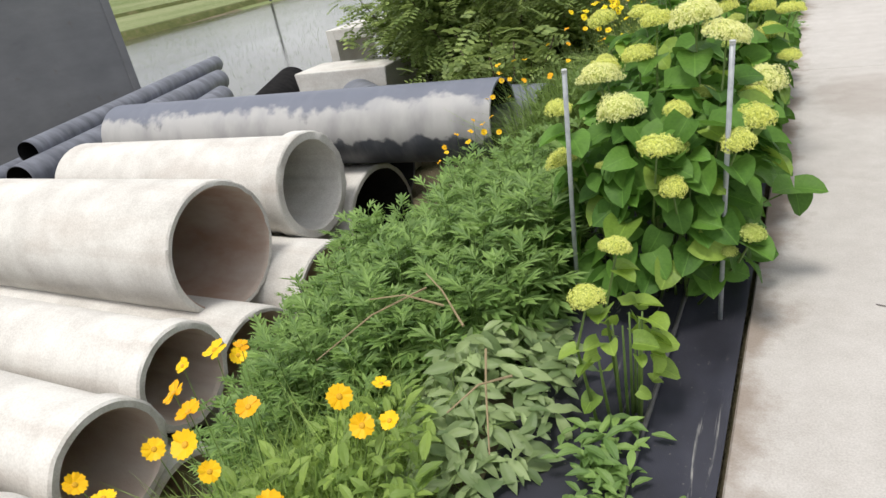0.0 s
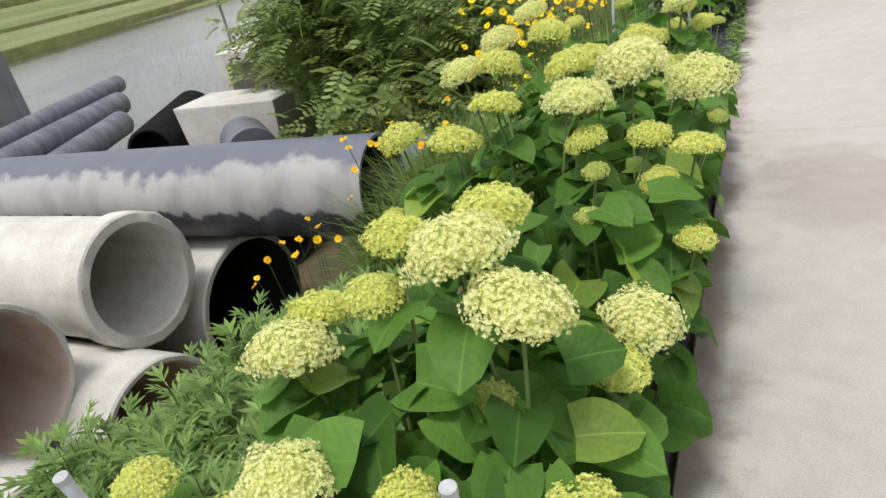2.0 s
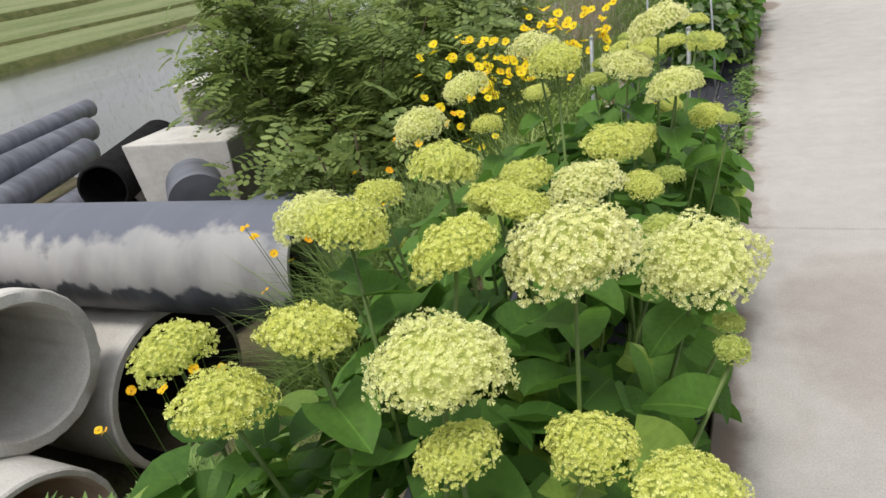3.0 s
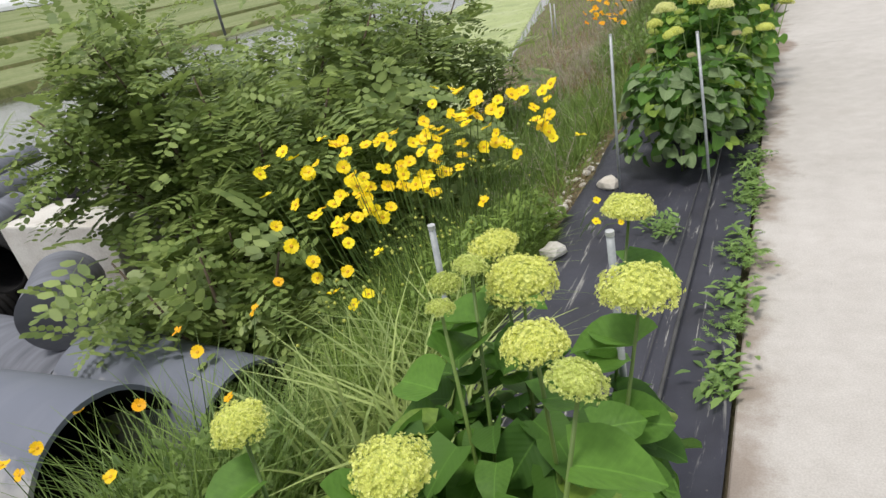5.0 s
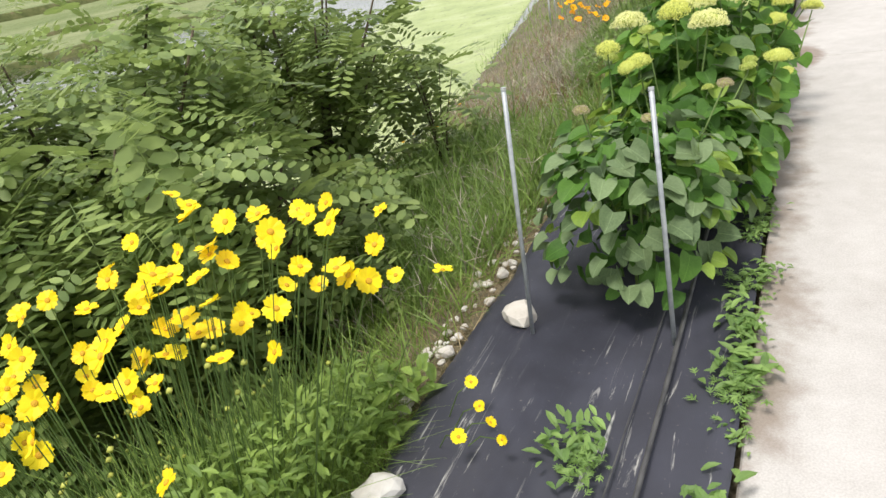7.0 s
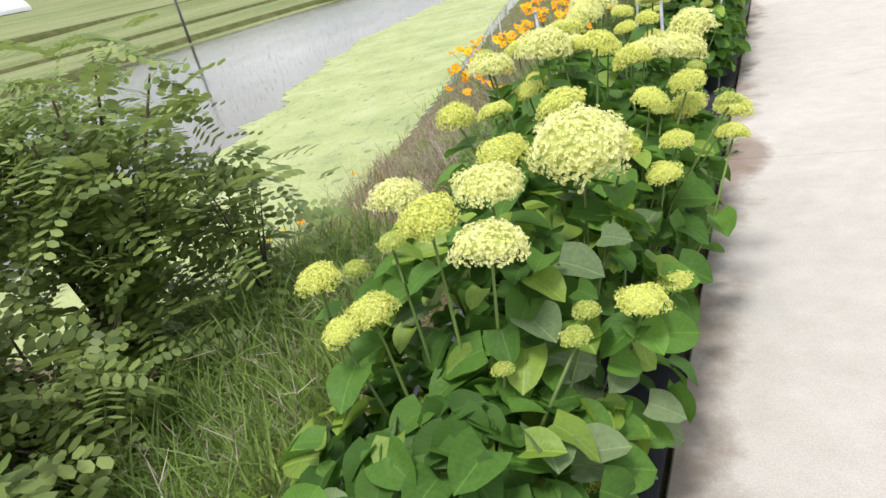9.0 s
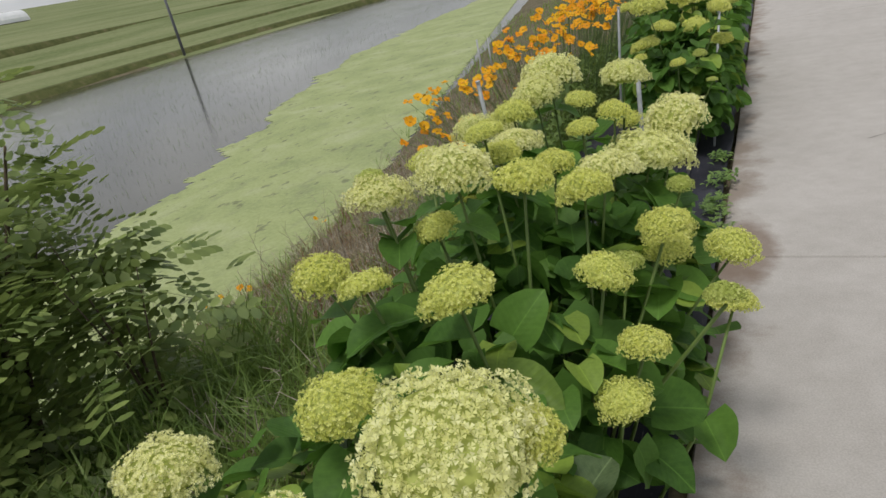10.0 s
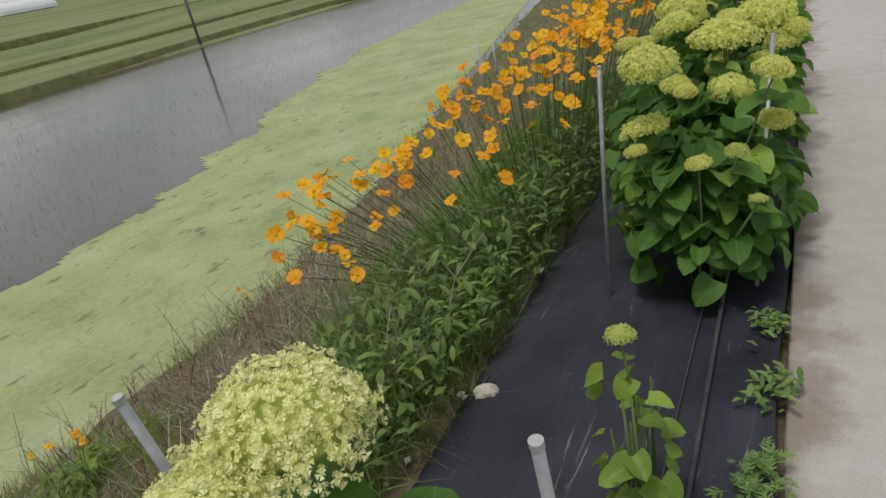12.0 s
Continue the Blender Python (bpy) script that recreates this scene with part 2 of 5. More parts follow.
k = Mat("black ground cloth", 0.6, spec=0.30)
c = k.ramp(k.noise(3.0, 6), (0.3, (0.017, 0.017, 0.024)), (0.7, (0.036, 0.037, 0.052)))
streak = k.ramp(k.noise(4.0, 7, 0.68, (5.6, 0.42, 1), dist=1.5), (0.60, (0, 0, 0)), (0.66, (0.9, 0.9, 0.9)))
near = k.math("MULTIPLY", k.math("MAXIMUM", k.math("SUBTRACT", 1.0, k.math("ABSOLUTE", k.math("DIVIDE", k.math("SUBTRACT", k.axis("Y"), 7.8), 1.9))), 0.0), 0.22)
worn = k.ramp(k.math("ADD", k.noise(1.1, 4, 0.6, (2, 0.7, 1)), near), (0.50, (0.06, 0.06, 0.06)), (0.62, (1, 1, 1)))
c = k.mix(k.mix(1.0, worn, (0.13, 0.13, 0.13), "MULTIPLY"), c, (0.17, 0.17, 0.20))
c = k.mix(k.mix(1.0, streak, worn, "MULTIPLY"), c, (0.42, 0.41, 0.38))
spots = k.ramp(k.noise(55.0, 4, 0.7), (0.66, (0, 0, 0)), (0.74, (0.5, 0.5, 0.5)))
c = k.mix(spots, c, (0.30, 0.27, 0.22))
weave = k.math("ADD", k.math("SINE", k.math("MULTIPLY", k.axis("X"), 1300.0)), k.math("SINE", k.math("MULTIPLY", k.axis("Y"), 1300.0)))
k.color(c).bump(weave, 0.15, 0.001).roughness(k.noise(7.0), 0.46, 0.72)
CLOTH = k.m

k = Mat("earth and litter", 0.95, spec=0.15)
c = k.ramp(k.noise(1.1, 6, 0.6), (0.30, (0.065, 0.085, 0.028)), (0.5, (0.15, 0.13, 0.085)), (0.72, (0.24, 0.20, 0.145)))
c = k.mix(0.45, c, k.ramp(k.noise(22.0, 6, 0.7), (0.3, (0.035, 0.040, 0.016)), (0.7, (0.23, 0.185, 0.12))))
k.color(c).bump(k.noise(28.0, 6), 0.6, 0.03)
EARTH = k.m
k = Mat("field green", 0.95, spec=0.1)
c = k.ramp(k.noise(0.06, 7, 0.65, (1.6, 0.35, 1)), (0.38, (0.13, 0.17, 0.06)), (0.62, (0.27, 0.29, 0.15)))
c = k.mix(0.4, c, k.ramp(k.noise(1.6, 6, 0.7), (0.3, (0.07, 0.10, 0.03)), (0.7, (0.30, 0.33, 0.17))))
FIELD = k.color(c).bump(k.noise(3.0, 6), 0.7, 0.2).m
k = Mat("grassy earth bank", 0.95, spec=0.1)
c = k.ramp(k.noise(0.7, 6, 0.7), (0.3, (0.06, 0.075, 0.025)), (0.55, (0.11, 0.12, 0.045)), (0.75, (0.20, 0.15, 0.10)))
BANK = k.color(c).bump(k.noise(4.0, 6), 0.8, 0.15).m

k = Mat("paddy water", 0.05, spec=0.5)
k.b.inputs["IOR"].default_value = 1.33
k.color(k.ramp(k.noise(0.12, 4), (0.3, (0.045, 0.045, 0.035)), (0.7, (0.085, 0.08, 0.06))))
k.bump(k.math("ADD", k.noise(3.0, 4, 0.6, (1, 0.6, 1)), k.noise(0.5, 3, 0.6, (1, 0.4, 1))), 0.09, 0.03).roughness(k.noise(0.16, 4, 0.6, (1, 0.4, 1)), 0.02, 0.20)
WATER = k.m
k = Mat("duckweed", 0.75, spec=0.25)
c = k.ramp(k.noise(0.55, 7, 0.65), (0.32, (0.25, 0.31, 0.12)), (0.52, (0.36, 0.42, 0.17)), (0.70, (0.46, 0.50, 0.28)))
c = k.mix(k.ramp(k.noise(2.3, 6, 0.7, (1, 0.5, 1)), (0.54, (0, 0, 0)), (0.70, (0.5, 0.5, 0.5))), c, (0.20, 0.22, 0.13))
c = k.mix(k.ramp(k.noise(3.4, 3, 0.6, (1, 0.5, 1)), (0.62, (0, 0, 0)), (0.66, (0.75, 0.75, 0.75))), c, (0.10, 0.11, 0.06))
c = k.mix(0.3, c, k.ramp(k.noise(14.0, 5, 0.7), (0.3, (0.13, 0.15, 0.07)), (0.7, (0.46, 0.50, 0.30))))
k.color(c).bump(k.noise(60.0, 4), 0.3, 0.01)
DUCKWEED = k.m

k = Mat("galvanised tube", 0.5, 0.35)
GALV = k.color(k.ramp(k.noise(30.0, 5), (0.3, (0.28, 0.30, 0.32)), (0.7, (0.44, 0.46, 0.47)))).m
k = Mat("tube cap", 0.6)
CAP = k.color(k.ramp(k.noise(80.0), (0.3, (0.36, 0.37, 0.37)), (0.7, (0.50, 0.51, 0.51)))).m
k = Mat("drip hose", 0.5)
HOSE = k.color(k.ramp(k.noise(9.0), (0.3, (0.03, 0.03, 0.033)), (0.7, (0.09, 0.088, 0.085)))).m
k = Mat("pale stone", 0.85, spec=0.25)
c = k.ramp(k.noise(9.0, 6), (0.3, (0.46, 0.43, 0.38)), (0.7, (0.70, 0.68, 0.63)))
STONE = k.color(k.mix(k.math("MULTIPLY", k.random(), 0.4), c, (0.42, 0.34, 0.27))).bump(k.noise(30.0, 5), 0.4, 0.01).m
k = Mat("bark", 0.9, spec=0.15)
BARK = k.color(k.ramp(k.noise(14.0, 5, 0.6, (1, 1, 0.3)), (0.3, (0.06, 0.045, 0.03)), (0.7, (0.16, 0.125, 0.09)))).bump(k.noise(40.0), 0.5, 0.01).m
k = Mat("greenhouse film", 0.5)
FILM = k.color(k.ramp(k.noise(0.6), (0.3, (0.68, 0.70, 0.72)), (0.7, (0.80, 0.81, 0.82)))).m


# ---------------------------------------------------------------- mesh helpers
def mesh_of(name, verts, faces, *mats, uv=None, smooth=False, slots=None):
    me = bpy.data.meshes.new(name)
    me.from_pydata(np.asarray(verts, float).tolist(), [], [list(map(int, f)) for f in faces])
    for m in mats:
        me.materials.append(m)
    if uv is not None:
        layer = me.uv_layers.new(name="UVMap")
        idx = np.empty(len(me.loops), np.int32)
        me.loops.foreach_get("vertex_index", idx)
        layer.data.foreach_set("uv", np.asarray(uv, np.float32)[idx].ravel())
    if smooth:
        me.polygons.foreach_set("use_smooth", np.ones(len(me.polygons), bool))
    if slots is not None:
        me.polygons.foreach_set("material_index", np.asarray(slots, np.int32))
    me.update()
    return me


def holder(name, at, label, category, group="", kind=""):
    ob = new(name)
    ob.empty_display_size = 0.1
    ob.location = at
    return tagged(ob, label, category, group, kind)


def piece(name, me, parent=None, m=None, label=""):
    ob = new(name, me)
    if parent is not None:
        ob.parent = parent
    if m is not None:
        ob.matrix_basis = m
    if label:
        ob["label"] = label
    return ob


def part(name, bm, material, parent, label="", smooth=False, m=None):
    me = bpy.data.meshes.new(name)
    bm.to_mesh(me)
    bm.free()
    me.materials.append(material)
    if smooth:
        me.polygons.foreach_set("use_smooth", np.ones(len(me.polygons), bool))
    return piece(name, me, parent, m, label)


def axes_at(p, along, normal, size):
    """A placing whose y runs along, whose z leans to the normal."""
    y = Vector(along).normalized()
    x = y.cross(Vector(normal))
    x = x.normalized() if x.length > 1e-4 else y.orthogonal().normalized()
    z = x.cross(y)
    m = Matrix((x, y, z)).transposed().to_4x4()
    m.translation = p
    return m @ Matrix.Scale(size, 4)


def scatter(shape, places):
    """One joined set of verts and faces: the shape at every placing."""
    v, f = np.asarray(shape[0], float), shape[1]
    ms = np.array([np.array(m) for m in places])
    allv = np.einsum("nij,vj->nvi", ms[:, :3, :3], v) + ms[:, None, :3, 3]
    n = len(v)
    allf = [tuple(i + k * n for i in face) for k in range(len(ms)) for face in f]
    return allv.reshape(-1, 3), allf


def joined(*sets):
    vs, fs, n = [], [], 0
    for v, f in sets:
        vs.append(np.asarray(v, float))
        fs += [tuple(i + n for i in face) for face in f]
        n += len(v)
    return np.concatenate(vs), fs


def tube(points, radii, sides=6, cap=True):
    """A tapered tube along points."""
    pts = [Vector(p) for p in points]
    v, f = [], []
    for i, p in enumerate(pts):
        d = (pts[min(i + 1, len(pts) - 1)] - pts[max(i - 1, 0)]).normalized()
        a = d.cross(Vector((0.31, 0.95, 0.05)))
        a = a.normalized() if a.length > 1e-3 else d.orthogonal().normalized()
        b = d.cross(a)
        r = radii[i] if isinstance(radii, (list, tuple)) else radii
        for s in range(sides):
            t = 2 * math.pi * s / sides
            v.append(p + a * (r * math.cos(t)) + b * (r * math.sin(t)))
    for i in range(len(pts) - 1):
        for s in range(sides):
            q = (s + 1) % sides
            f.append((i * sides + s, i * sides + q, (i + 1) * sides + q, (i + 1) * sides + s))
    if cap:
        f.append(tuple(range(sides - 1, -1, -1)))
        f.append(tuple((len(pts) - 1) * sides + s for s in range(sides)))
    return np.array([tuple(q) for q in v]), f


def lathe(profile, sides=48):
    """A closed ring profile of (x along the axis, radius), turned about the x axis."""
    n = len(profile)
    v = [(x, r * math.sin(2 * math.pi * s / sides), r * math.cos(2 * math.pi * s / sides)) for s in range(sides) for x, r in profile]
    f = [(s * n + i, s * n + (i + 1) % n, ((s + 1) % sides) * n + (i + 1) % n, ((s + 1) % sides) * n + i) for s in range(sides) for i in range(n)]
    return np.array(v), f


def box_bm(x0, x1, y0, y1, z0, z1, bevel=0.0):
    bm = bmesh.new()
    bmesh.ops.create_cube(bm, size=1.0, matrix=Matrix.Translation(((x0 + x1) / 2, (y0 + y1) / 2, (z0 + z1) / 2)) @ Matrix.Diagonal((x1 - x0, y1 - y0, z1 - z0, 1)))
    if bevel:
        bmesh.ops.bevel(bm, geom=bm.edges[:], offset=bevel, segments=2, affect="EDGES", profile=0.6)
    return bm


# ---------------------------------------------------------------- the ground
def lerp(a, b, t):
    return a + (b - a) * min(1.0, max(0.0, t))


def cloth_edge(y):
    return lerp(-0.66, -1.02, (y - 2.0) / 5.0) - 0.012 * max(0.0, min(y, 20.0) - 7.0)


def toe(y):
    return lerp(-3.3, -6.8, (y - 8.5) / 5.5) - 0.25 * max(0.0, y - 18.5)


def terrace(x):
    """The far paddies climb gently away."""
    return 0.085 * max(0.0, min(600.0, -60.0 - x))


def ground_z(x, y):
    n = noise.noise((x * 0.9, y * 0.9, 3.0)) * 0.09 + noise.noise((x * 2.7, y * 2.7, 8.0)) * 0.03
    xb, xt = cloth_edge(y) - 0.05, toe(y)
    yard = x > -16.5 and y < 13.2
    low = -1.92 if yard else -2.35
    if x >= xb:
        z = -0.06
    elif x > xt:
        s = (xb - x) / (xb - xt)
        z = lerp(-0.06, low, s * (0.75 + 0.25 * s)) + n * min(1, 3 * s) * (1.3 if s < 0.9 else 0.4)
    else:
        z = low + (0.3 * n if yard else 0)
    if x < -56:
        z = -1.85 + 0.3 * n + terrace(x)
    return z


def coords(*runs):
    out = []
    for a, b, step in runs:
        out += list(np.arange(a, b, step))
    return out + [runs[-1][1]]


GX = coords((-2500, -300, 440), (-300, -60, 24), (-60, -20, 3), (-20, -8, 0.8), (-8, 0, 0.2), (0, 4, 0.8), (4, 60, 12), (60, 2500, 610))
GY = coords((-2500, -100, 480), (-100, -6, 12), (-6, 22, 0.28), (22, 60, 1.6), (60, 300, 24), (300, 2500, 440))
gv = [(x, y, ground_z(x, y)) for y in GY for x in GX]
nx = len(GX)
gf = [(j * nx + i, j * nx + i + 1, (j + 1) * nx + i + 1, (j + 1) * nx + i) for j in range(len(GY) - 1) for i in range(nx - 1)]
slots = [1 if (GX[i] < -59.9 or GX[i] >= 4 or GY[j] > 59 or GY[j] < -6.5) else 0 for j in range(len(GY) - 1) for i in range(nx - 1)]
ground = new("ground", mesh_of("ground", gv, gf, EARTH, FIELD, smooth=True, slots=slots))
tagged(ground, "brown earth bank with litter falling to a low yard", "ground", kind="structure")

WZ = -2.05
water = new("water", mesh_of("water", [(-56.5, 12.0, WZ), (-4.0, 12.0, WZ), (-4.0, 220.0, WZ), (-56.5, 220.0, WZ), (-56.5, -60, WZ), (-15.6, -60, WZ), (-15.6, 12.0, WZ)], [(0, 6, 1, 2, 3), (4, 5, 6, 0)], WATER))
tagged(water, "still flooded rice paddy water reflecting grey clouds", "water", kind="structure")


def weed_edge(y):
    return float(np.interp(y - 0.5, [12.0, 15, 18, 21, 25, 29, 41, 57, 70], [-11.5, -11.3, -11.9, -12.8, -13.8, -15.6, -19.8, -21.5, -21.5]))


dv, df, index = [], [], {}
for j in range(284):
    for i in range(130):
        x, y = -23.5 + i * 0.15, 11.6 + j * 0.2
        xc, yc = x + 0.075, y + 0.1
        ragged = 0.9 * noise.noise((xc * 0.35, yc * 0.35, 1.0)) + 0.5 * noise.noise((xc * 1.5, yc * 1.5, 5.0))
        if xc < weed_edge(yc) + ragged or xc > toe(yc) + 0.7:
            continue
        quad = []
        for a, b in ((i, j), (i + 1, j), (i + 1, j + 1), (i, j + 1)):
            if (a, b) not in index:
                index[a, b] = len(dv)
                px, py = -23.5 + a * 0.15, 11.6 + b * 0.2
                dv.append((px + 0.05 * noise.noise((px * 9, py * 9, 2)), py + 0.07 * noise.noise((px * 9, py * 9, 7)), WZ + 0.006))
            quad.append(index[a, b])
        df.append(quad)
weed_mat = new("duckweed", mesh_of("duckweed", dv, df, DUCKWEED))
tagged(weed_mat, "ragged pale green duckweed film floating on paddy water", "duckweed", kind="stuff")

# raised banks between the far paddies
for n, (x0, w, h) in enumerate(((-57.0, 1.6, 0.55), (-76.0, 1.0, 0.35), (-112.0, 1.5, 0.6))):
    v, f = [], []
    ys = np.arange(-60, 330, 2.0)
    for y in ys:
        s = (3.5 + 3 * n) * noise.noise((y * 0.02, n * 7, 0)) + 0.5 * noise.noise((y * 0.12, n, 0)) + 0.15 * noise.noise((y * 0.8, n, 4))
        g = 0.12 * noise.noise((y * 0.5, n, 9))
        for dx, dz in ((-w, -0.6), (-0.45 * w, h + g), (0.45 * w, h * 0.9 + g), (w, -0.7)):
            v.append((x0 + s + dx, y, -1.85 + dz + terrace(x0)))
    for j in range(len(ys) - 1):
        for i in range(3):
            f.append((j * 4 + i, j * 4 + i + 1, (j + 1) * 4 + i + 1, (j + 1) * 4 + i))
    tagged(new("paddy_bank", mesh_of("paddy_bank", v, f, BANK, smooth=True)), "low grassy earth bank between rice paddies", "bank", "paddy banks", "structure")

# ---------------------------------------------------------------- the path
path_ob = holder("path", (0, 0, 0), "pale worn concrete footpath cast in slabs, dirty along its edge", "path", kind="structure")
for y0 in (-12.38, -6.01, 0.36, 6.73, 13.30, 19.87, 26.44, 33.01, 39.58):
    bm = box_bm(0.0, 3.2, y0 + 0.004, y0 + (6.366 if y0 < 6 else 6.566), -0.16, 0.0)
    bmesh.ops.bevel(bm, geom=bm.edges[:], offset=0.006, segments=1, affect="EDGES")
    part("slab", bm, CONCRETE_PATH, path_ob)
bm = box_bm(0.02, 3.18, -12.3, 46.1, -0.17, -0.02)
part("bedding", bm, EARTH, path_ob)

k = Mat("crack", 0.95)
CRACK = k.color(k.ramp(k.noise(40.0), (0.3, (0.06, 0.05, 0.045)), (0.7, (0.12, 0.10, 0.09)))).m
for x0, y0, dx, dy, n in ((0.40, 3.22, 0.075, -0.012, 9), (0.52, 3.20, 0.01, -0.06, 6), (0.75, 14.9, 0.05, 0.03, 7)):
    v = []
    for i in range(n):
        x, y = x0 + dx * i + 0.012 * noise.noise((i * 1.7, x0, 0)), y0 + dy * i + 0.02 * noise.noise((i * 1.3, y0, 5))
        w = 0.0022 * (1 - i / n) + 0.0006
        v += [(x, y - w, 0.0035), (x + 0.3 * w, y + w, 0.0035)] if abs(dx) > abs(dy) else [(x - w, y, 0.0035), (x + w, y, 0.0035)]
    piece("crack", mesh_of("crack", v, [(2 * i, 2 * i + 2, 2 * i + 3, 2 * i + 1) for i in range(n - 1)], CRACK), path_ob, label="thin dark crack")

# ---------------------------------------------------------------- black ground cloth and hoses
ys, cols = np.arange(-1.5, 26, 0.06), 26
v = []
for y in ys:
    left = cloth_edge(y) + 0.035 * noise.noise((0, y * 1.3, 3)) + 0.012 * noise.noise((0, y * 7, 3))
    right = -0.012 - 0.05 * max(0, noise.noise((4, y * 0.8, 1)))
    for i in range(cols):
        s = i / (cols - 1)
        x = left + (right - left) * s
        z = 0.010 + 0.018 * noise.noise((x * 6, y * 0.9, 0)) + 0.009 * noise.noise((x * 20 + y * 3, y * 2.2, 5))
        z += 0.03 * math.exp(-((s - 0.97) / 0.05) ** 2) * (0.6 + 0.5 * noise.noise((7, y * 2, 0)))
        z -= 0.05 * max(0.0, 0.06 - s) / 0.06
        v.append((x, y, z))
f = [(j * cols + i, j * cols + i + 1, (j + 1) * cols + i + 1, (j + 1) * cols + i) for j in range(len(ys) - 1) for i in range(cols - 1)]
cloth = new("ground_cloth", mesh_of("ground_cloth", v, f, CLOTH, smooth=True))
tagged(cloth, "wrinkled dusty black weed-control cloth laid beside the path", "ground cloth")
for x0, r in ((-0.235, 0.0085), (-0.31, 0.0028)):
    pts = [(x0 + 0.02 * noise.noise((x0 * 9, y * 0.5, 0)), y, 0.030 + r + 0.004 * noise.noise((1, y, x0))) for y in np.arange(-1, 25, 0.4)]
    tagged(new("drip_hose", mesh_of("drip_hose", *tube(pts, r, 8), HOSE, smooth=True)), "thin dusty black drip hose lying on the cloth", "hose", "drip hoses")


# ---------------------------------------------------------------- stakes
def stake(base, top):
    """A galvanised tube with its cut end capped."""
    b, t = Vector(base), Vector(top)
    ob = holder("garden_stake", base, "thin galvanised steel tube stake leaning in the flower bed", "stake", "garden stakes")
    piece("tube", mesh_of("tube", *tube([(0, 0, -0.12), (t - b) * 0.5, t - b], 0.0082, 12), GALV, smooth=True), ob)
    d = (t - b).normalized() * 0.004
    piece("cap", mesh_of("cap", *tube([t - b - d * 2, t - b + d * 0.5], 0.0092, 12), CAP), ob, label="pale plastic cap")


for base, top in (((-0.634, 3.01, 0), (-0.545, 2.86, 1.0)), ((-0.10, 3.02, 0), (-0.055, 2.93, 1.03)),
                  ((-0.66, 6.74, 0), (-0.60, 6.68, 0.97)), ((-0.20, 6.72, 0), (-0.18, 6.65, 0.97)),
                  ((-0.76, 9.27, 0), (-0.75, 9.34, 0.95)), ((-0.24, 9.29, 0), (-0.30, 9.43, 0.89)),
                  ((-0.80, 12.84, 0), (-0.8, 12.72, 1.062)), ((-0.24, 12.90, 0), (-0.21, 12.80, 1.03)),
                  ((-0.721, 14.82, 0.0), (-0.638, 14.77, 1.023)), ((-0.134, 14.89, 0.0), (-0.076, 15.29, 0.964))):
    stake(base, top)

# ---------------------------------------------------------------- leaf and flower shapes
def blade_leaf(profile, rows=6, fold=0.10, droop=0.16, wave=0.02):
    """A leaf along y, one long, folded at its midrib; profile gives its half width."""
    v, f, uv = [], [], []
    for j in range(rows + 1):
        t = j / rows
        w = profile(t)
        for i, s in enumerate((-1, -0.5, 0, 0.5, 1)):
            notch = -0.05 * abs(s) if j == 0 else 0.0
            v.append((s * w, t + notch, fold * abs(s) * w * 2 - droop * t * t + wave * math.sin(9 * t + 3 * s) * abs(s)))
            uv.append((s * w, t))
    for j in range(rows):
        for i in range(4):
            f.append((j * 5 + i, j * 5 + i + 1, j * 5 + i + 6, j * 5 + i + 5))
    return v, f, uv


def heart(t):
    return 0.50 * (math.sin(math.pi * min(1, 0.20 + 0.80 * t)) ** 0.46) * (1.06 - 0.32 * t) + 0.004


HEARTS = [blade_leaf(heart, 6, fold, droop, wave) for fold, droop, wave in ((0.22, 0.18, 0.02), (0.12, 0.30, 0.035), (0.32, 0.10, 0.015))]
LEAF_MESHES = [mesh_of("leaf", v, f, HYD_LEAF, uv=uv, smooth=True) for v, f, uv in HEARTS]
DUSTY_MESHES = [mesh_of("leaf", v, f, HYD_DUSTY, uv=uv, smooth=True) for v, f, uv in HEARTS]
YOUNG_MESHES = [mesh_of("leaf", v, f, HYD_YOUNG, uv=uv, smooth=True) for v, f, uv in HEARTS]


def flower_dome(seed, florets, height, lobes):
    """A mophead, one wide: a dome close-set with four-petalled florets over a green core."""
    rng = random.Random(seed)
    sets = []
    for k in range(florets):
        u = (k + 0.5) / florets
        z = 1 - 1.32 * u
        a = 2.39996 * k + rng.uniform(-0.2, 0.2)
        r = math.sqrt(max(0, 1 - z * z))
        lump = 1 + lobes * noise.noise((r * math.cos(a) * 1.5 + seed * 5.3, r * math.sin(a) * 1.5, z * 1.5)) + 0.16 * noise.noise((r * math.cos(a) * 4.2 + seed * 2.3, r * math.sin(a) * 4.2, z * 4.2))
        n = Vector((r * math.cos(a), r * math.sin(a), z))
        p = Vector((n.x * 0.47, n.y * 0.47, n.z * height)) * lump * rng.uniform(0.86, 1.06)
        n = (Vector((n.x, n.y, n.z * 1.4)) + Vector((rng.uniform(-0.7, 0.7), rng.uniform(-0.7, 0.7), rng.uniform(-0.4, 0.6)))).normalized()
        size = rng.uniform(0.034, 0.054) * (300 / florets) ** 0.5 * 1.30
        side = n.orthogonal().normalized()
        side.rotate(Matrix.Rotation(rng.uniform(0, 6.28), 3, n))
        m = axes_at(p, side, n, size)
        fv, ff = [(0, 0, -0.1)], []
        for q in range(4):
            for h in (-0.56, 0.56):
                b = q * math.pi / 2 + h
                fv.append((math.cos(b) * 0.95, math.sin(b) * 0.95, 0.35 + 0.3 * rng.random()))
            ff.append((0, 2 * q + 1, 2 * q + 2))
        sets.append((np.array([tuple(m @ Vector(x)) for x in fv]), ff))
    return joined(*sets)


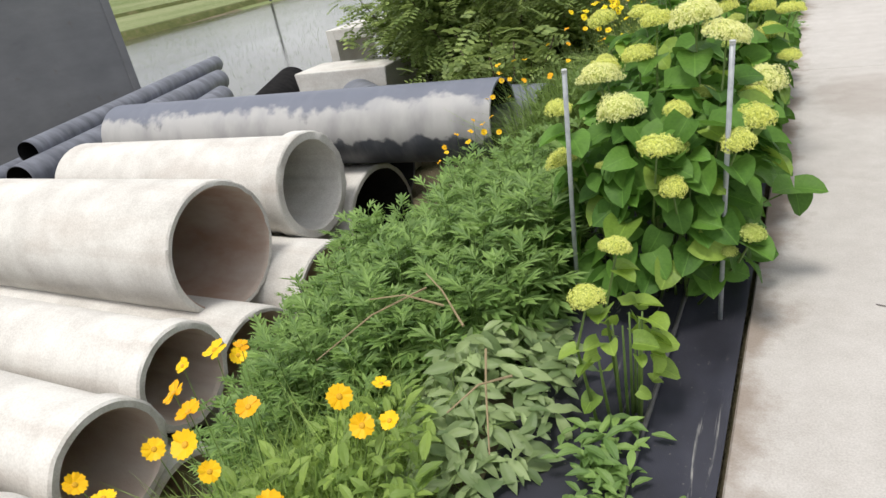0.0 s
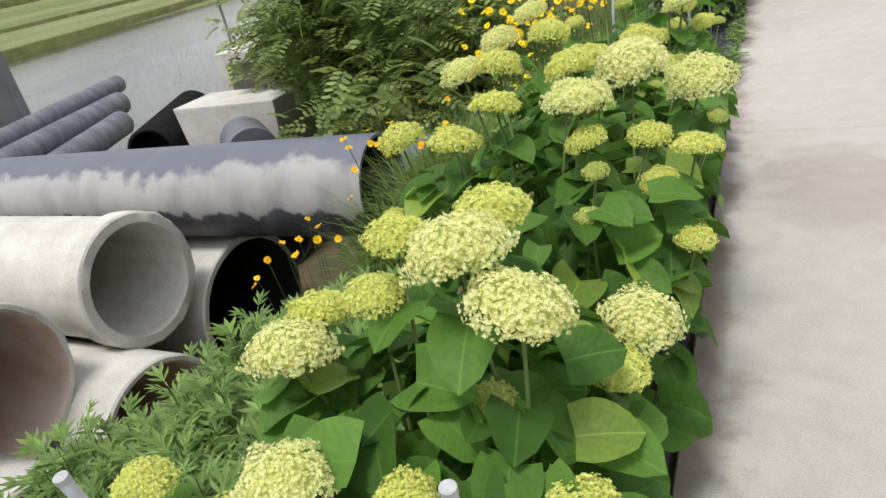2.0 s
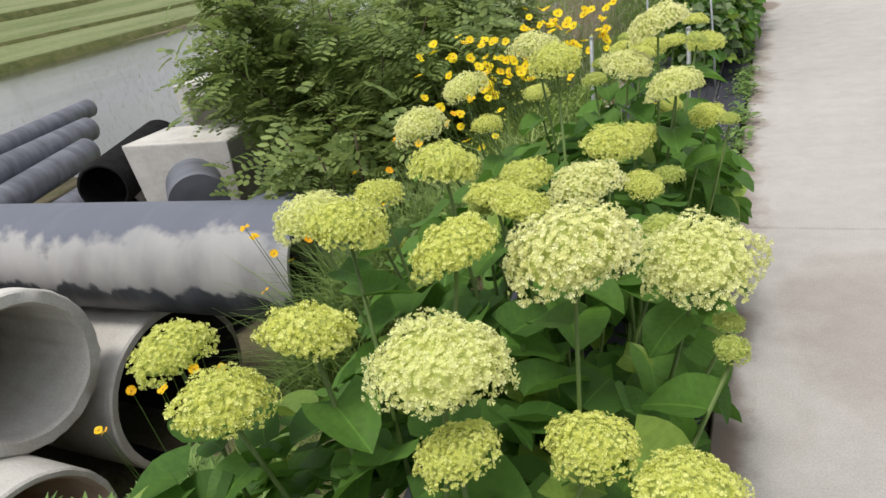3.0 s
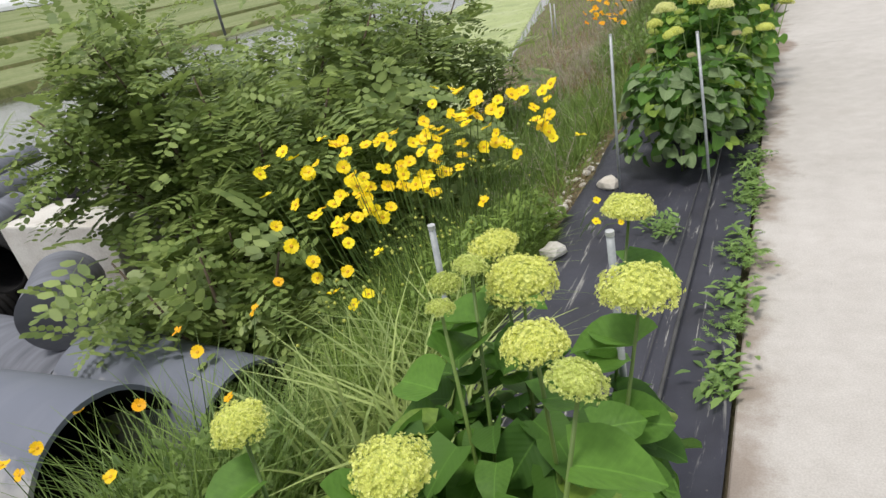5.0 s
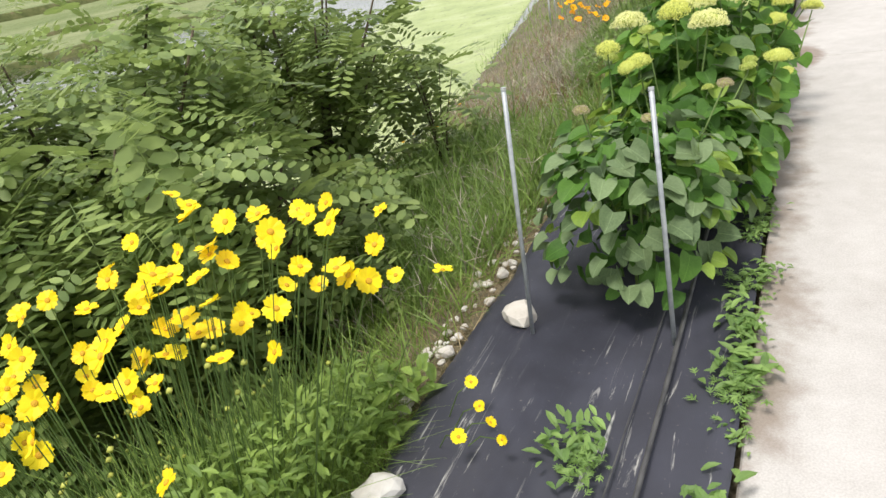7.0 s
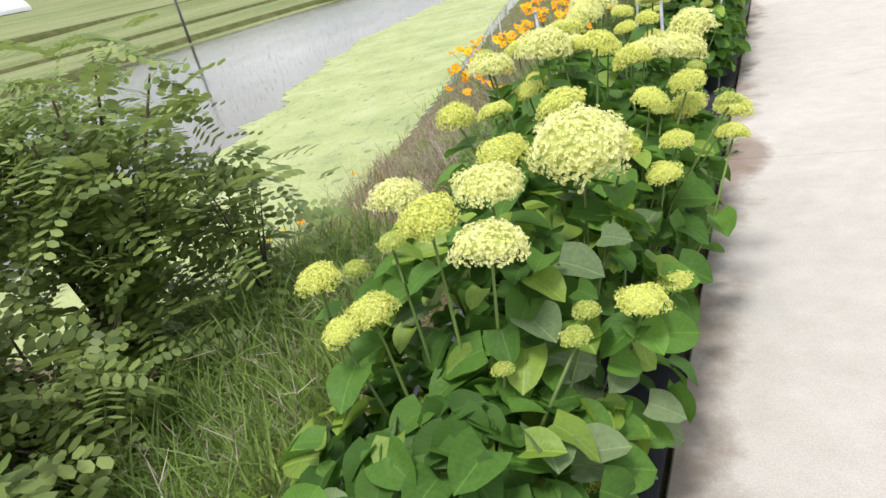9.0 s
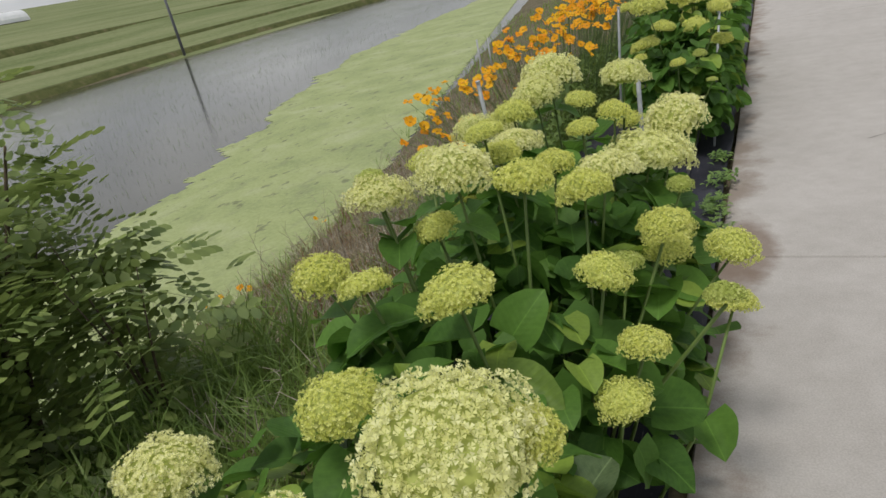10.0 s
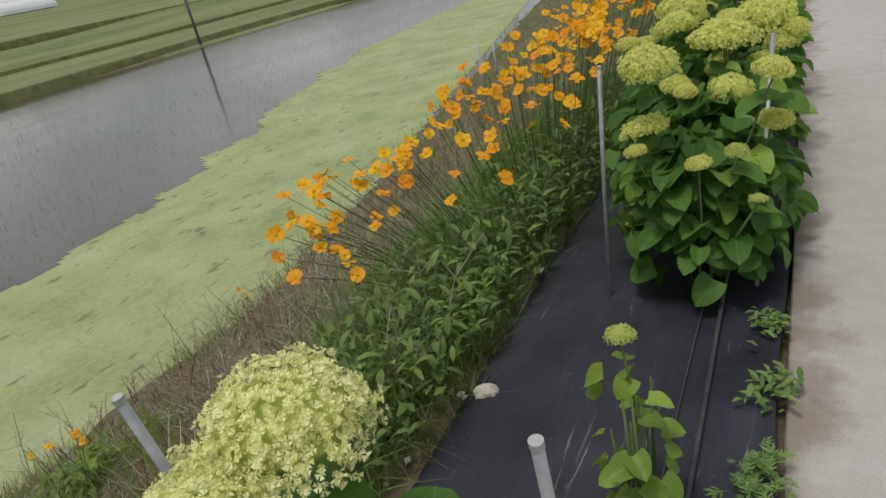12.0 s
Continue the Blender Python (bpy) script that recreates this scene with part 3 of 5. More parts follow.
def core_dome(height):
    bm = bmesh.new()
    bmesh.ops.create_icosphere(bm, subdivisions=2, radius=1.0)
    v = np.array([tuple(q.co) for q in bm.verts])
    f = [tuple(q.index for q in face.verts) for face in bm.faces]
    bm.free()
    v[:, 2] = np.where(v[:, 2] < 0, v[:, 2] * 0.45, v[:, 2])
    return v * np.array([0.40, 0.40, height * 0.84]), f


CORE = leaf_mat("flower core", (0.40, 0.46, 0.11), (0.52, 0.57, 0.17), 0.8, "random", share=0.1)


def head_mesh(seed, florets, height, mat, lobes=0.10):
    a, b = flower_dome(seed, florets, height, lobes), core_dome(height)
    v, f = joined(a, b)
    return mesh_of("flower_head", v, f, mat, CORE, slots=[0] * len(a[1]) + [1] * len(b[1]))


BIG_HEADS = [head_mesh(s, 1500, h, CREAM, 0.26) for s, h in ((1, 0.31), (2, 0.36), (3, 0.28))]
MID_HEADS = [head_mesh(s, 1150, h, LIME, 0.24) for s, h in ((4, 0.30), (5, 0.34), (6, 0.25))]
FADED_HEAD = head_mesh(9, 420, 0.26, FADED, 0.25)
SMALL_HEADS = [head_mesh(s, 500, h, GREEN_BUD, 0.2) for s, h in ((7, 0.30), (8, 0.24))]


# ---------------------------------------------------------------- hydrangeas
def hydrangea(x0, y0, wx, wy, top, heads, leaves, seed, label, young=False, inner=150, low=0.12, shoots=(), fresh=0.10, small=1.0, clear=0.07, dusty=0.0, faded=()):
    """A clump: stems that carry the mopheads, large heart leaves as parts, and an inner mass of leaves."""
    rng = random.Random(seed)
    ob = holder("hydrangea_bush", (x0, y0, 0.0), label, "hydrangea", "hydrangeas in the bed")
    meshes = YOUNG_MESHES if young else LEAF_MESHES
    base = Vector((x0, y0, 0))
    for hx, hy, hz, d in heads:
        p = Vector((hx, hy, hz)) - base
        foot = Vector((p.x * 0.45 + rng.uniform(-0.06, 0.06), p.y * 0.45 + rng.uniform(-0.08, 0.08), 0.0))
        mid = foot.lerp(p, 0.55) + Vector((rng.uniform(-0.05, 0.05), rng.uniform(-0.05, 0.05), 0.03))
        piece("stem", mesh_of("stem", *tube([foot, mid, p - Vector((0, 0, 0.02))], [0.006, 0.0048, 0.0035], 6), STEM, smooth=True), ob)
        tilt = Euler((rng.uniform(-0.22, 0.22) + 0.12 * (p.y < 0), rng.uniform(-0.22, 0.22) + 0.25 * p.x, rng.uniform(0, 6.28))).to_matrix().to_4x4()
        d *= 1.06
        kind = BIG_HEADS if d > 0.155 and hy < 14 else MID_HEADS if d > 0.085 else SMALL_HEADS
        piece("flower_head", kind[rng.randrange(len(kind))], ob, Matrix.Translation(p) @ tilt @ Matrix.Diagonal((d, d * rng.uniform(0.88, 1.0), d, 1)))
        for s in (-1, 1):
            a = rng.uniform(0, 6.28)
            out = Vector((math.cos(a) * s, math.sin(a) * s, -0.15))
            q = foot.lerp(p, 0.88) if rng.random() < 0.6 else mid
            if x0 + q.x + 0.12 * out.x > 0.03 and q.z > 0.6:
                continue
            piece("leaf", meshes[rng.randrange(3)], ob, axes_at(q, out, Vector((0, 0, 1)) + out * 0.3, rng.uniform(0.09, 0.13) * small))

    def place(shell):
        while True:
            a, h = rng.uniform(0, 6.283), rng.random() ** 0.8
            r = rng.uniform(0.80, 1.0) if shell and h < 0.85 else math.sqrt(rng.random())
            if not shell:
                r *= 0.85
            widen = 0.72 + 0.28 * math.sin(math.pi * min(1, 0.25 + 0.75 * h))
            p = Vector((math.cos(a) * wx * r * widen, math.sin(a) * wy * r * widen, low + h * (top - low - 0.06)))
            p.z += 0.05 * noise.noise((p.x * 5 + seed, p.y * 5, 0))
            if x0 + p.x > (0.0 if p.z < 0.55 else clear) or p.z < 0.03:
                continue
            out = Vector((math.cos(a), math.sin(a), 0)) * (0.5 + 0.5 * r)
            up = 0.25 + 0.9 * h
            along = out + Vector((rng.uniform(-0.95, 0.95), rng.uniform(-0.95, 0.95), -0.62 + 0.5 * h + rng.uniform(-0.4, 0.4)))
            normal = Vector((out.x * (1.1 - 0.6 * h), out.y * (1.1 - 0.6 * h), up)) + Vector((rng.uniform(-0.55, 0.55), rng.uniform(-0.55, 0.55), rng.uniform(-0.2, 0.2)))
            return axes_at(p, along, normal, rng.uniform(0.065, 0.135) * small * (1.0 if shell else 0.9))

    for _ in range(leaves):
        pick = rng.random()
        piece("leaf", (YOUNG_MESHES if pick < fresh else DUSTY_MESHES if pick > 1 - dusty else meshes)[rng.randrange(3)], ob, place(True))
    for fx, fy, fz, d in faded:
        p = Vector((fx, fy, fz)) - base
        piece("stem", mesh_of("stem", *tube([p * 0.4, p], [0.004, 0.003], 6), STEM, smooth=True), ob)
        piece("flower_head", FADED_HEAD, ob, Matrix.Translation(p) @ Matrix.Scale(d, 4), "faded rosy-brown flower head")
    for p, d in shoots:
        q = Vector(p) - base
        piece("stem", mesh_of("stem", *tube([Vector((-0.06, 0, 0.05)) + q * 0.3, q], [0.004, 0.003], 6), STEM, smooth=True), ob)
        for dx, dy, dz in d:
            piece("leaf", meshes[0], ob, axes_at(q, Vector((dx, dy, dz)), Vector((0.3, -0.4, 1)), rng.uniform(0.09, 0.12)))
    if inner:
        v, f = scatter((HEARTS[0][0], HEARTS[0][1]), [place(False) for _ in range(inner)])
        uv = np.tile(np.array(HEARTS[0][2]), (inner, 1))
        me = mesh_of("inner_leaves", v, f, HYD_SHADED, uv=uv, smooth=True)
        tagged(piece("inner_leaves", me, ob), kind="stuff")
    for _ in range(7):
        a, r = rng.uniform(0, 6.28), rng.uniform(0.1, 0.5)
        foot = Vector((math.cos(a) * wx * r, math.sin(a) * wy * r, 0))
        tip = foot * 1.5 + Vector((0, 0, top * rng.uniform(0.55, 0.85)))
        piece("stem", mesh_of("stem", *tube([foot, foot.lerp(tip, 0.5), tip], [0.006, 0.005, 0.003], 6), STEM, smooth=True), ob)
    return ob


# HYD_LEAF darkened: the shade inside the bush is put into the colour
HYD_SHADED = leaf_mat("shaded inner hydrangea leaf", (0.030, 0.082, 0.014), (0.080, 0.170, 0.028), 0.6, "island", True, spec=0.2)

HEADS_A = [(-0.66, 3.09, 0.61, 0.13), (-0.27, 2.87, 0.73, 0.12), (-0.23, 2.99, 0.69, 0.08), (-0.22, 2.85, 0.60, 0.09), (-0.04, 2.97, 0.71, 0.10), (0.01, 2.95, 0.40, 0.08),
           (-0.06, 2.95, 0.33, 0.05), (-0.43, 3.06, 0.80, 0.15), (-0.24, 3.09, 0.78, 0.105), (-0.01, 3.16, 0.73, 0.13), (-0.48, 3.00, 0.62, 0.06), (-0.62, 2.98, 0.84, 0.09), (-0.19, 3.32, 0.78, 0.08)]
HEADS_B = [(-0.11, 3.31, 0.98, 0.155), (-0.22, 3.36, 1.04, 0.165), (-0.23, 3.54, 1.02, 0.143), (-0.36, 3.42, 1.03, 0.115), (-0.43, 3.41, 0.91, 0.126), (-0.56, 3.40, 0.88, 0.12), (-0.55, 3.28, 0.87, 0.155),
           (-0.01, 3.66, 0.72, 0.16), (-0.03, 3.53, 0.70, 0.12), (-0.15, 3.92, 0.82, 0.08), (0.07, 3.97, 0.74, 0.09), (-0.02, 4.10, 0.83, 0.095), (-0.14, 3.96, 0.92, 0.06), (-0.05, 4.17, 0.92, 0.103), (0.06, 4.15, 0.90, 0.115)]
HEADS_C = [(-0.21, 4.14, 1.04, 0.16), (-0.19, 4.10, 0.94, 0.10), (-0.13, 4.45, 1.03, 0.20), (0.03, 4.63, 0.92, 0.20), (-0.29, 4.38, 1.07, 0.135), (-0.45, 4.20, 1.02, 0.136), (-0.52, 4.44, 1.07, 0.135),
           (-0.69, 4.56, 1.03, 0.15), (-0.55, 4.10, 0.96, 0.14), (-0.78, 4.22, 0.93, 0.138), (-0.60, 4.68, 1.03, 0.10), (-0.40, 4.61, 1.11, 0.132), (-0.43, 4.82, 0.94, 0.065), (-0.26, 4.60, 1.04, 0.11),
           (0.08, 4.60, 0.83, 0.05), (0.09, 4.48, 0.86, 0.05), (-0.13, 4.85, 0.86, 0.057), (-0.04, 4.75, 0.93, 0.08), (-0.66, 4.75, 0.88, 0.087), (-0.39, 4.80, 0.975, 0.12)]
HEADS_D = [(-0.44, 5.14, 0.89, 0.145), (-0.21, 4.85, 0.98, 0.149), (-0.22, 5.17, 0.96, 0.142), (-0.10, 5.29, 0.83, 0.08), (-0.87, 5.41, 0.96, 0.17), (-0.76, 5.55, 1.04, 0.15), (-0.66, 5.46, 0.94, 0.09),
           (-0.35, 5.22, 1.16, 0.127), (-0.50, 5.54, 1.14, 0.15), (-0.24, 5.57, 1.06, 0.149), (-0.09, 5.40, 1.03, 0.149), (-0.16, 5.62, 1.16, 0.17), (-0.02, 5.50, 0.92, 0.096), (-0.37, 5.70, 1.00, 0.08),
           (-0.26, 5.90, 1.02, 0.10), (-0.10, 6.10, 1.02, 0.073), (-0.19, 6.20, 1.00, 0.10), (0.04, 5.40, 0.94, 0.05)]
HEADS_E = [(-0.16, 6.74, 0.98, 0.111), (-0.47, 6.72, 0.90, 0.112), (-0.40, 6.45, 0.99, 0.065), (-0.33, 6.52, 0.92, 0.14), (-0.10, 6.50, 0.92, 0.138), (-0.43, 6.36, 0.95, 0.055), (-0.55, 6.60, 0.86, 0.08)]
HEADS_F = [(-0.26, 10.50, 0.87, 0.155), (-0.40, 10.52, 0.93, 0.125), (-0.32, 10.69, 0.93, 0.171), (-0.15, 10.89, 0.94, 0.237), (-0.07, 10.97, 0.91, 0.100), (-0.67, 10.84, 0.85, 0.158), (-0.39, 10.98, 0.91, 0.139),
           (-0.69, 10.45, 0.81, 0.102), (-0.73, 10.65, 0.73, 0.069), (-0.55, 10.43, 0.74, 0.122), (-0.58, 10.34, 0.74, 0.088), (-0.53, 10.55, 0.86, 0.067), (0.01, 10.64, 0.66, 0.110), (0.02, 11.04, 0.48, 0.104),
           (-0.10, 10.58, 0.67, 0.063), (-0.10, 10.48, 0.67, 0.067), (-0.50, 10.44, 0.44, 0.107), (-0.50, 10.36, 0.30, 0.124), (-0.09, 10.48, 0.29, 0.098), (-0.26, 10.44, 0.60, 0.051)]
HEADS_G = [(-0.30, 11.27, 0.95, 0.142), (-0.53, 11.31, 0.94, 0.112), (-0.71, 11.40, 0.91, 0.140), (-0.16, 11.20, 0.59, 0.080), (-0.03, 11.33, 0.69, 0.108), (0.00, 11.42, 0.76, 0.098), (-0.08, 11.49, 0.88, 0.105),
           (0.15, 11.43, 0.87, 0.072), (-0.00, 11.78, 0.85, 0.118), (-0.63, 11.60, 1.03, 0.160), (-0.44, 11.64, 1.06, 0.197), (-0.24, 11.55, 1.07, 0.128), (-0.17, 11.75, 0.96, 0.136), (-0.53, 11.66, 0.91, 0.113),
           (-0.09, 11.76, 0.77, 0.077), (0.14, 11.76, 0.66, 0.112)]
HEADS_H = [(-0.29, 11.93, 0.97, 0.104), (-0.16, 11.93, 0.94, 0.168), (-0.10, 12.25, 0.87, 0.245), (-0.04, 12.42, 0.92, 0.205), (-0.20, 12.49, 1.06, 0.155), (-0.29, 12.27, 1.05, 0.087), (-0.49, 12.20, 0.95, 0.165),
           (-0.75, 12.48, 0.93, 0.159), (-0.56, 12.41, 0.99, 0.14), (-0.04, 12.10, 0.71, 0.141), (-0.07, 12.11, 0.65, 0.126), (0.13, 12.01, 0.68, 0.129), (-0.46, 11.98, 0.99, 0.125), (-0.60, 11.82, 1.04, 0.100),
           (-0.66, 11.62, 1.07, 0.070), (-0.01, 11.86, 0.75, 0.115), (-0.00, 12.10, 0.83, 0.068), (-0.19, 12.25, 1.01, 0.092), (-0.25, 12.10, 1.01, 0.084), (-0.46, 11.90, 1.08, 0.102), (-0.50, 12.00, 0.97, 0.103),
           (-0.71, 12.25, 0.74, 0.102)]
HEADS_I = [(-0.52, 12.75, 1.04, 0.238), (-0.53, 12.58, 1.01, 0.18), (-0.24, 12.70, 0.86, 0.093), (-0.81, 12.60, 0.75, 0.108), (-0.07, 12.70, 0.83, 0.069), (-0.77, 12.75, 0.86, 0.156)]
HEADS_J = [(-0.47, 14.80, 0.99, 0.213), (-0.47, 15.36, 0.78, 0.137), (-0.24, 15.29, 0.75, 0.187), (-0.06, 14.91, 0.91, 0.139), (-0.06, 15.00, 0.70, 0.133), (-0.50, 14.83, 0.75, 0.186), (-0.30, 14.72, 0.64, 0.094),
           (-0.17, 14.72, 0.68, 0.080), (-0.10, 14.64, 0.53, 0.061), (-0.29, 15.57, 0.92, 0.287), (-0.50, 15.65, 0.98, 0.207), (-0.14, 15.83, 0.93, 0.292), (-0.56, 16.26, 0.96, 0.243), (-0.06, 15.74, 0.84, 0.150),
           (-0.50, 16.80, 1.0, 0.19), (-0.15, 17.10, 0.95, 0.17), (-0.80, 17.30, 0.98, 0.19), (-0.3, 17.80, 1.0, 0.18), (-0.6, 18.20, 1.0, 0.2), (-0.1, 18.50, 0.95, 0.18)]
ROW = [(-0.33, 3.35, 0.40, 0.46, 0.86, 300), (-0.34, 4.15, 0.47, 0.55, 0.90, 300), (-0.36, 4.95, 0.48, 0.55, 0.90, 280), (-0.36, 5.75, 0.44, 0.50, 0.86, 260), (-0.34, 6.45, 0.34, 0.32, 0.74, 150),
       (-0.46, 9.74, 0.36, 0.38, 0.70, 250), (-0.36, 10.88, 0.46, 0.45, 0.84, 280), (-0.38, 11.60, 0.50, 0.50, 0.82, 290), (-0.40, 12.25, 0.52, 0.48, 0.86, 290), (-0.46, 12.70, 0.46, 0.28, 0.80, 230),
       (-0.33, 15.05, 0.33, 0.36, 0.74, 200), (-0.38, 15.55, 0.44, 0.48, 0.86, 230), (-0.42, 16.50, 0.48, 0.60, 0.92, 200), (-0.42, 17.70, 0.48, 0.65, 0.94, 160),
       (-0.40, 10.36, 0.40, 0.34, 0.62, 220)]
ALL_HEADS = HEADS_A + HEADS_B + HEADS_C + HEADS_D + HEADS_E + HEADS_F + HEADS_G + HEADS_H + HEADS_I + HEADS_J
TEXTS = ["dense green hydrangea with lime and cream mopheads beside a steel stake", "full hydrangea bush crowded with lime-green mopheads", "leafy hydrangea with few flowers at the end of the row"]
for n, (x, y, wx, wy, top, leaves) in enumerate(ROW):
    mine = [h for h in ALL_HEADS if min(range(len(ROW)), key=lambda q: abs(ROW[q][1] - h[1])) == n]
    rng = random.Random(200 + n)
    for _ in range((0, 1, 2, 3, 0, 0, 0, 0, 0, 0, 2, 8, 14, 16, 0)[n]):
        mine.append((max(-0.95, min(0.08, x + rng.uniform(-0.9, 0.9) * wx)), y + rng.uniform(-0.9, 0.9) * wy, top + rng.uniform(-0.12, 0.12), rng.uniform(0.08, 0.15)))
    text = TEXTS[2] if n in (4, 5) else TEXTS[0] if n in (0, 9, 10) else TEXTS[1]
    hydrangea(x, y, wx, wy, top, mine, leaves, 10 + n, text, small=0.74 if n == 5 else 0.9 if n in (6, 14) else 1.0, inner=170 if n < 12 else 220,
              shoots=[((0.12, 3.34, 0.40), [(1, -0.2, 0.1), (0.35, -0.3, -1), (-0.3, -0.5, 0.2)])] if n == 0 else (), fresh=0.34 if n in (6, 14) else 0.18 if n == 5 else 0.12,
              clear=-0.08 if n in (6, 7, 8, 9, 14) else 0.02, dusty=0.65 if n == 5 else 0.12 if n in (6, 14) else 0.0,
              faded=((-0.58, 9.60, 0.78, 0.06), (-0.36, 9.66, 0.72, 0.055), (-0.12, 9.75, 0.80, 0.055)) if n == 5 else ())
hydrangea(-0.30, 2.40, 0.10, 0.10, 0.50, [(-0.30, 2.42, 0.60, 0.09), (-0.36, 2.30, 0.50, 0.10)], 30, 71, "small pale young hydrangea on the black cloth", True, 0, small=0.62)
hydrangea(-0.34, 13.62, 0.09, 0.10, 0.55, [(-0.35, 13.64, 0.60, 0.07)], 24, 72, "small spindly young hydrangea on the black cloth", True, 0, small=0.62)


# ---------------------------------------------------------------- concrete and plastic pipes in the yard
def concrete_pipe(x0, x1, y, z, r, bell, label, bore_mat=None):
    """A cast pipe along x with its open end at x0; bell: a thicker collar round that end."""
    wall = 0.12 * r
    ob = holder("concrete_pipe", ((x0 + x1) / 2, y, z), label, "concrete pipe", "concrete pipes in the yard")
    a, b = x0 - (x0 + x1) / 2, x1 - (x0 + x1) / 2
    ri = r - wall
    c = 0.015
    if bell:
        out = [(a, r * 1.0 - c), (a - c, r), (a - 0.17, r), (a - 0.23, r * 0.92), (b + c, r * 0.92), (b, r * 0.92 - c)]
        ri = r * 0.80
    else:
        out = [(a, r - c), (a - c, r), (b + c, r), (b, r - c)]
    ins = [(b, ri + c), (b + c, ri), (a - 0.03, ri), (a, ri + 0.02)]
    prof = out + ins
    v, f = lathe(prof, 56)
    n, k = len(prof), len(out)
    slot = [1 if k <= i < n - 1 else 0 for s in range(56) for i in range(n)]
    for i, q in enumerate(v):
        w = 0.004 * noise.noise((q[0] * 3, q[1] * 6 + y, q[2] * 6)) + 0.014 * noise.noise((q[0] * 14, q[1] * 14 + y, q[2] * 14)) * (abs(q[0] - a) < 0.02)
        v[i] = (q[0] + w, q[1] * (1 + w), q[2] * (1 + w))
    piece("body", mesh_of("body", v, f, CONCRETE_PIPE, bore_mat or PIPE_INSIDE, smooth=True, slots=slot), ob).data.set_sharp_from_angle(angle=radians(35))


TXT = "pale cast concrete drain pipe in the yard"
concrete_pipe(-4.05, -7.5, 5.50, -0.50, 0.53, True, TXT + " with a thick collar", CONCRETE_PIPE)
concrete_pipe(-4.02, -7.6, 4.20, -0.53, 0.57, False, TXT + ", its inside stained brown")
concrete_pipe(-3.36, -6.2, 3.02, -0.84, 0.37, True, "smaller pale concrete drain pipe with a collar, stacked in the yard")
concrete_pipe(-3.16, -6.2, 2.28, -0.86, 0.37, True, "smaller pale concrete drain pipe with a collar, stacked in the yard")
concrete_pipe(-3.1, -6.2, 1.54, -0.88, 0.37, True, "smaller pale concrete drain pipe with a collar, stacked in the yard")
concrete_pipe(-3.62, -7.4, 4.90, -1.38, 0.54, False, TXT + " in the lower layer")
concrete_pipe(-3.55, -7.4, 3.80, -1.40, 0.52, False, TXT + " in the lower layer")
for y in (2.63, 1.88, 1.10):
    concrete_pipe(-3.2, -6.2, y, -1.54, 0.37, True, "smaller pale concrete drain pipe in the lower layer")


def plastic(name, a, b, r, mat, label, category, dust_turn=True, wall=0.06):
    """A plain plastic tube from a to b, open at both ends."""
    pa, pb = Vector(a), Vector(b)
    half = (pb - pa).length / 2
    ob = holder(name, (pa + pb) / 2, label, category, "plastic pipes in the yard")
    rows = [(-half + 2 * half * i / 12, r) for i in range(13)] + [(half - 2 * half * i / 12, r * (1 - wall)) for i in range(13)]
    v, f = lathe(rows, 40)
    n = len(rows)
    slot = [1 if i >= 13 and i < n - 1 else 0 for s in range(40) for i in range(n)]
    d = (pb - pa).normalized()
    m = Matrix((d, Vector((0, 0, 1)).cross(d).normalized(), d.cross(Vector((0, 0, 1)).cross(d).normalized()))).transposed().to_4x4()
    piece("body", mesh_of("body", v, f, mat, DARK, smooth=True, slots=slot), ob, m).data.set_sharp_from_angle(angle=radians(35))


plastic("plastic_pipe", (-7.8, 6.412, -0.20), (-2.50, 6.73, -0.286), 0.412, BLACK_DUSTY, "large black plastic pipe caked with grey cement dust", "plastic pipe")
plastic("plastic_pipe", (-3.6, 7.48, -0.48), (-2.25, 7.33, -0.48), 0.37, BLACK_DUSTY, "dusty black plastic pipe half sunk in the bank", "plastic pipe")
# plain concrete pipe; the deep shade in its mouth is put into the colour
concrete_pipe(-4.05, -8.4, 6.50, -1.37, 0.68, False, "pale concrete pipe under the plastic pipe, its inside coloured near-black for shade", DARK)
for a, b, r in (((-10.6, 6.6, -0.45), (-13.0, 13.2, -0.42), 0.19), ((-10.2, 6.1, -0.72), (-12.3, 12.5, -0.70), 0.24), ((-9.7, 6.3, -1.15), (-11.6, 11.8, -0.95), 0.25),
                ((-9.2, 6.3, -1.55), (-10.9, 11.4, -1.5), 0.24), ((-10.9, 6.2, -1.2), (-12.9, 12.2, -1.2), 0.25), ((-11.4, 6.2, -0.85), (-13.4, 12.3, -0.9), 0.2)):
    plastic("plastic_pipe", a, b, r, GREY_PIPE, "long dark grey plastic pipe lying in a pile", "plastic pipe")
plastic("plastic_pipe", (-6.9, 8.25, -1.34), (-4.9, 8.05, -1.34), 0.58, GREY_PIPE, "grey plastic pipe offcut lying under another", "plastic pipe")
plastic("plastic_pipe", (-5.55, 8.62, -0.46), (-4.98, 8.10, -0.46), 0.30, GREY_PIPE, "short grey plastic pipe offcut beside the concrete block", "plastic pipe", wall=0.97)


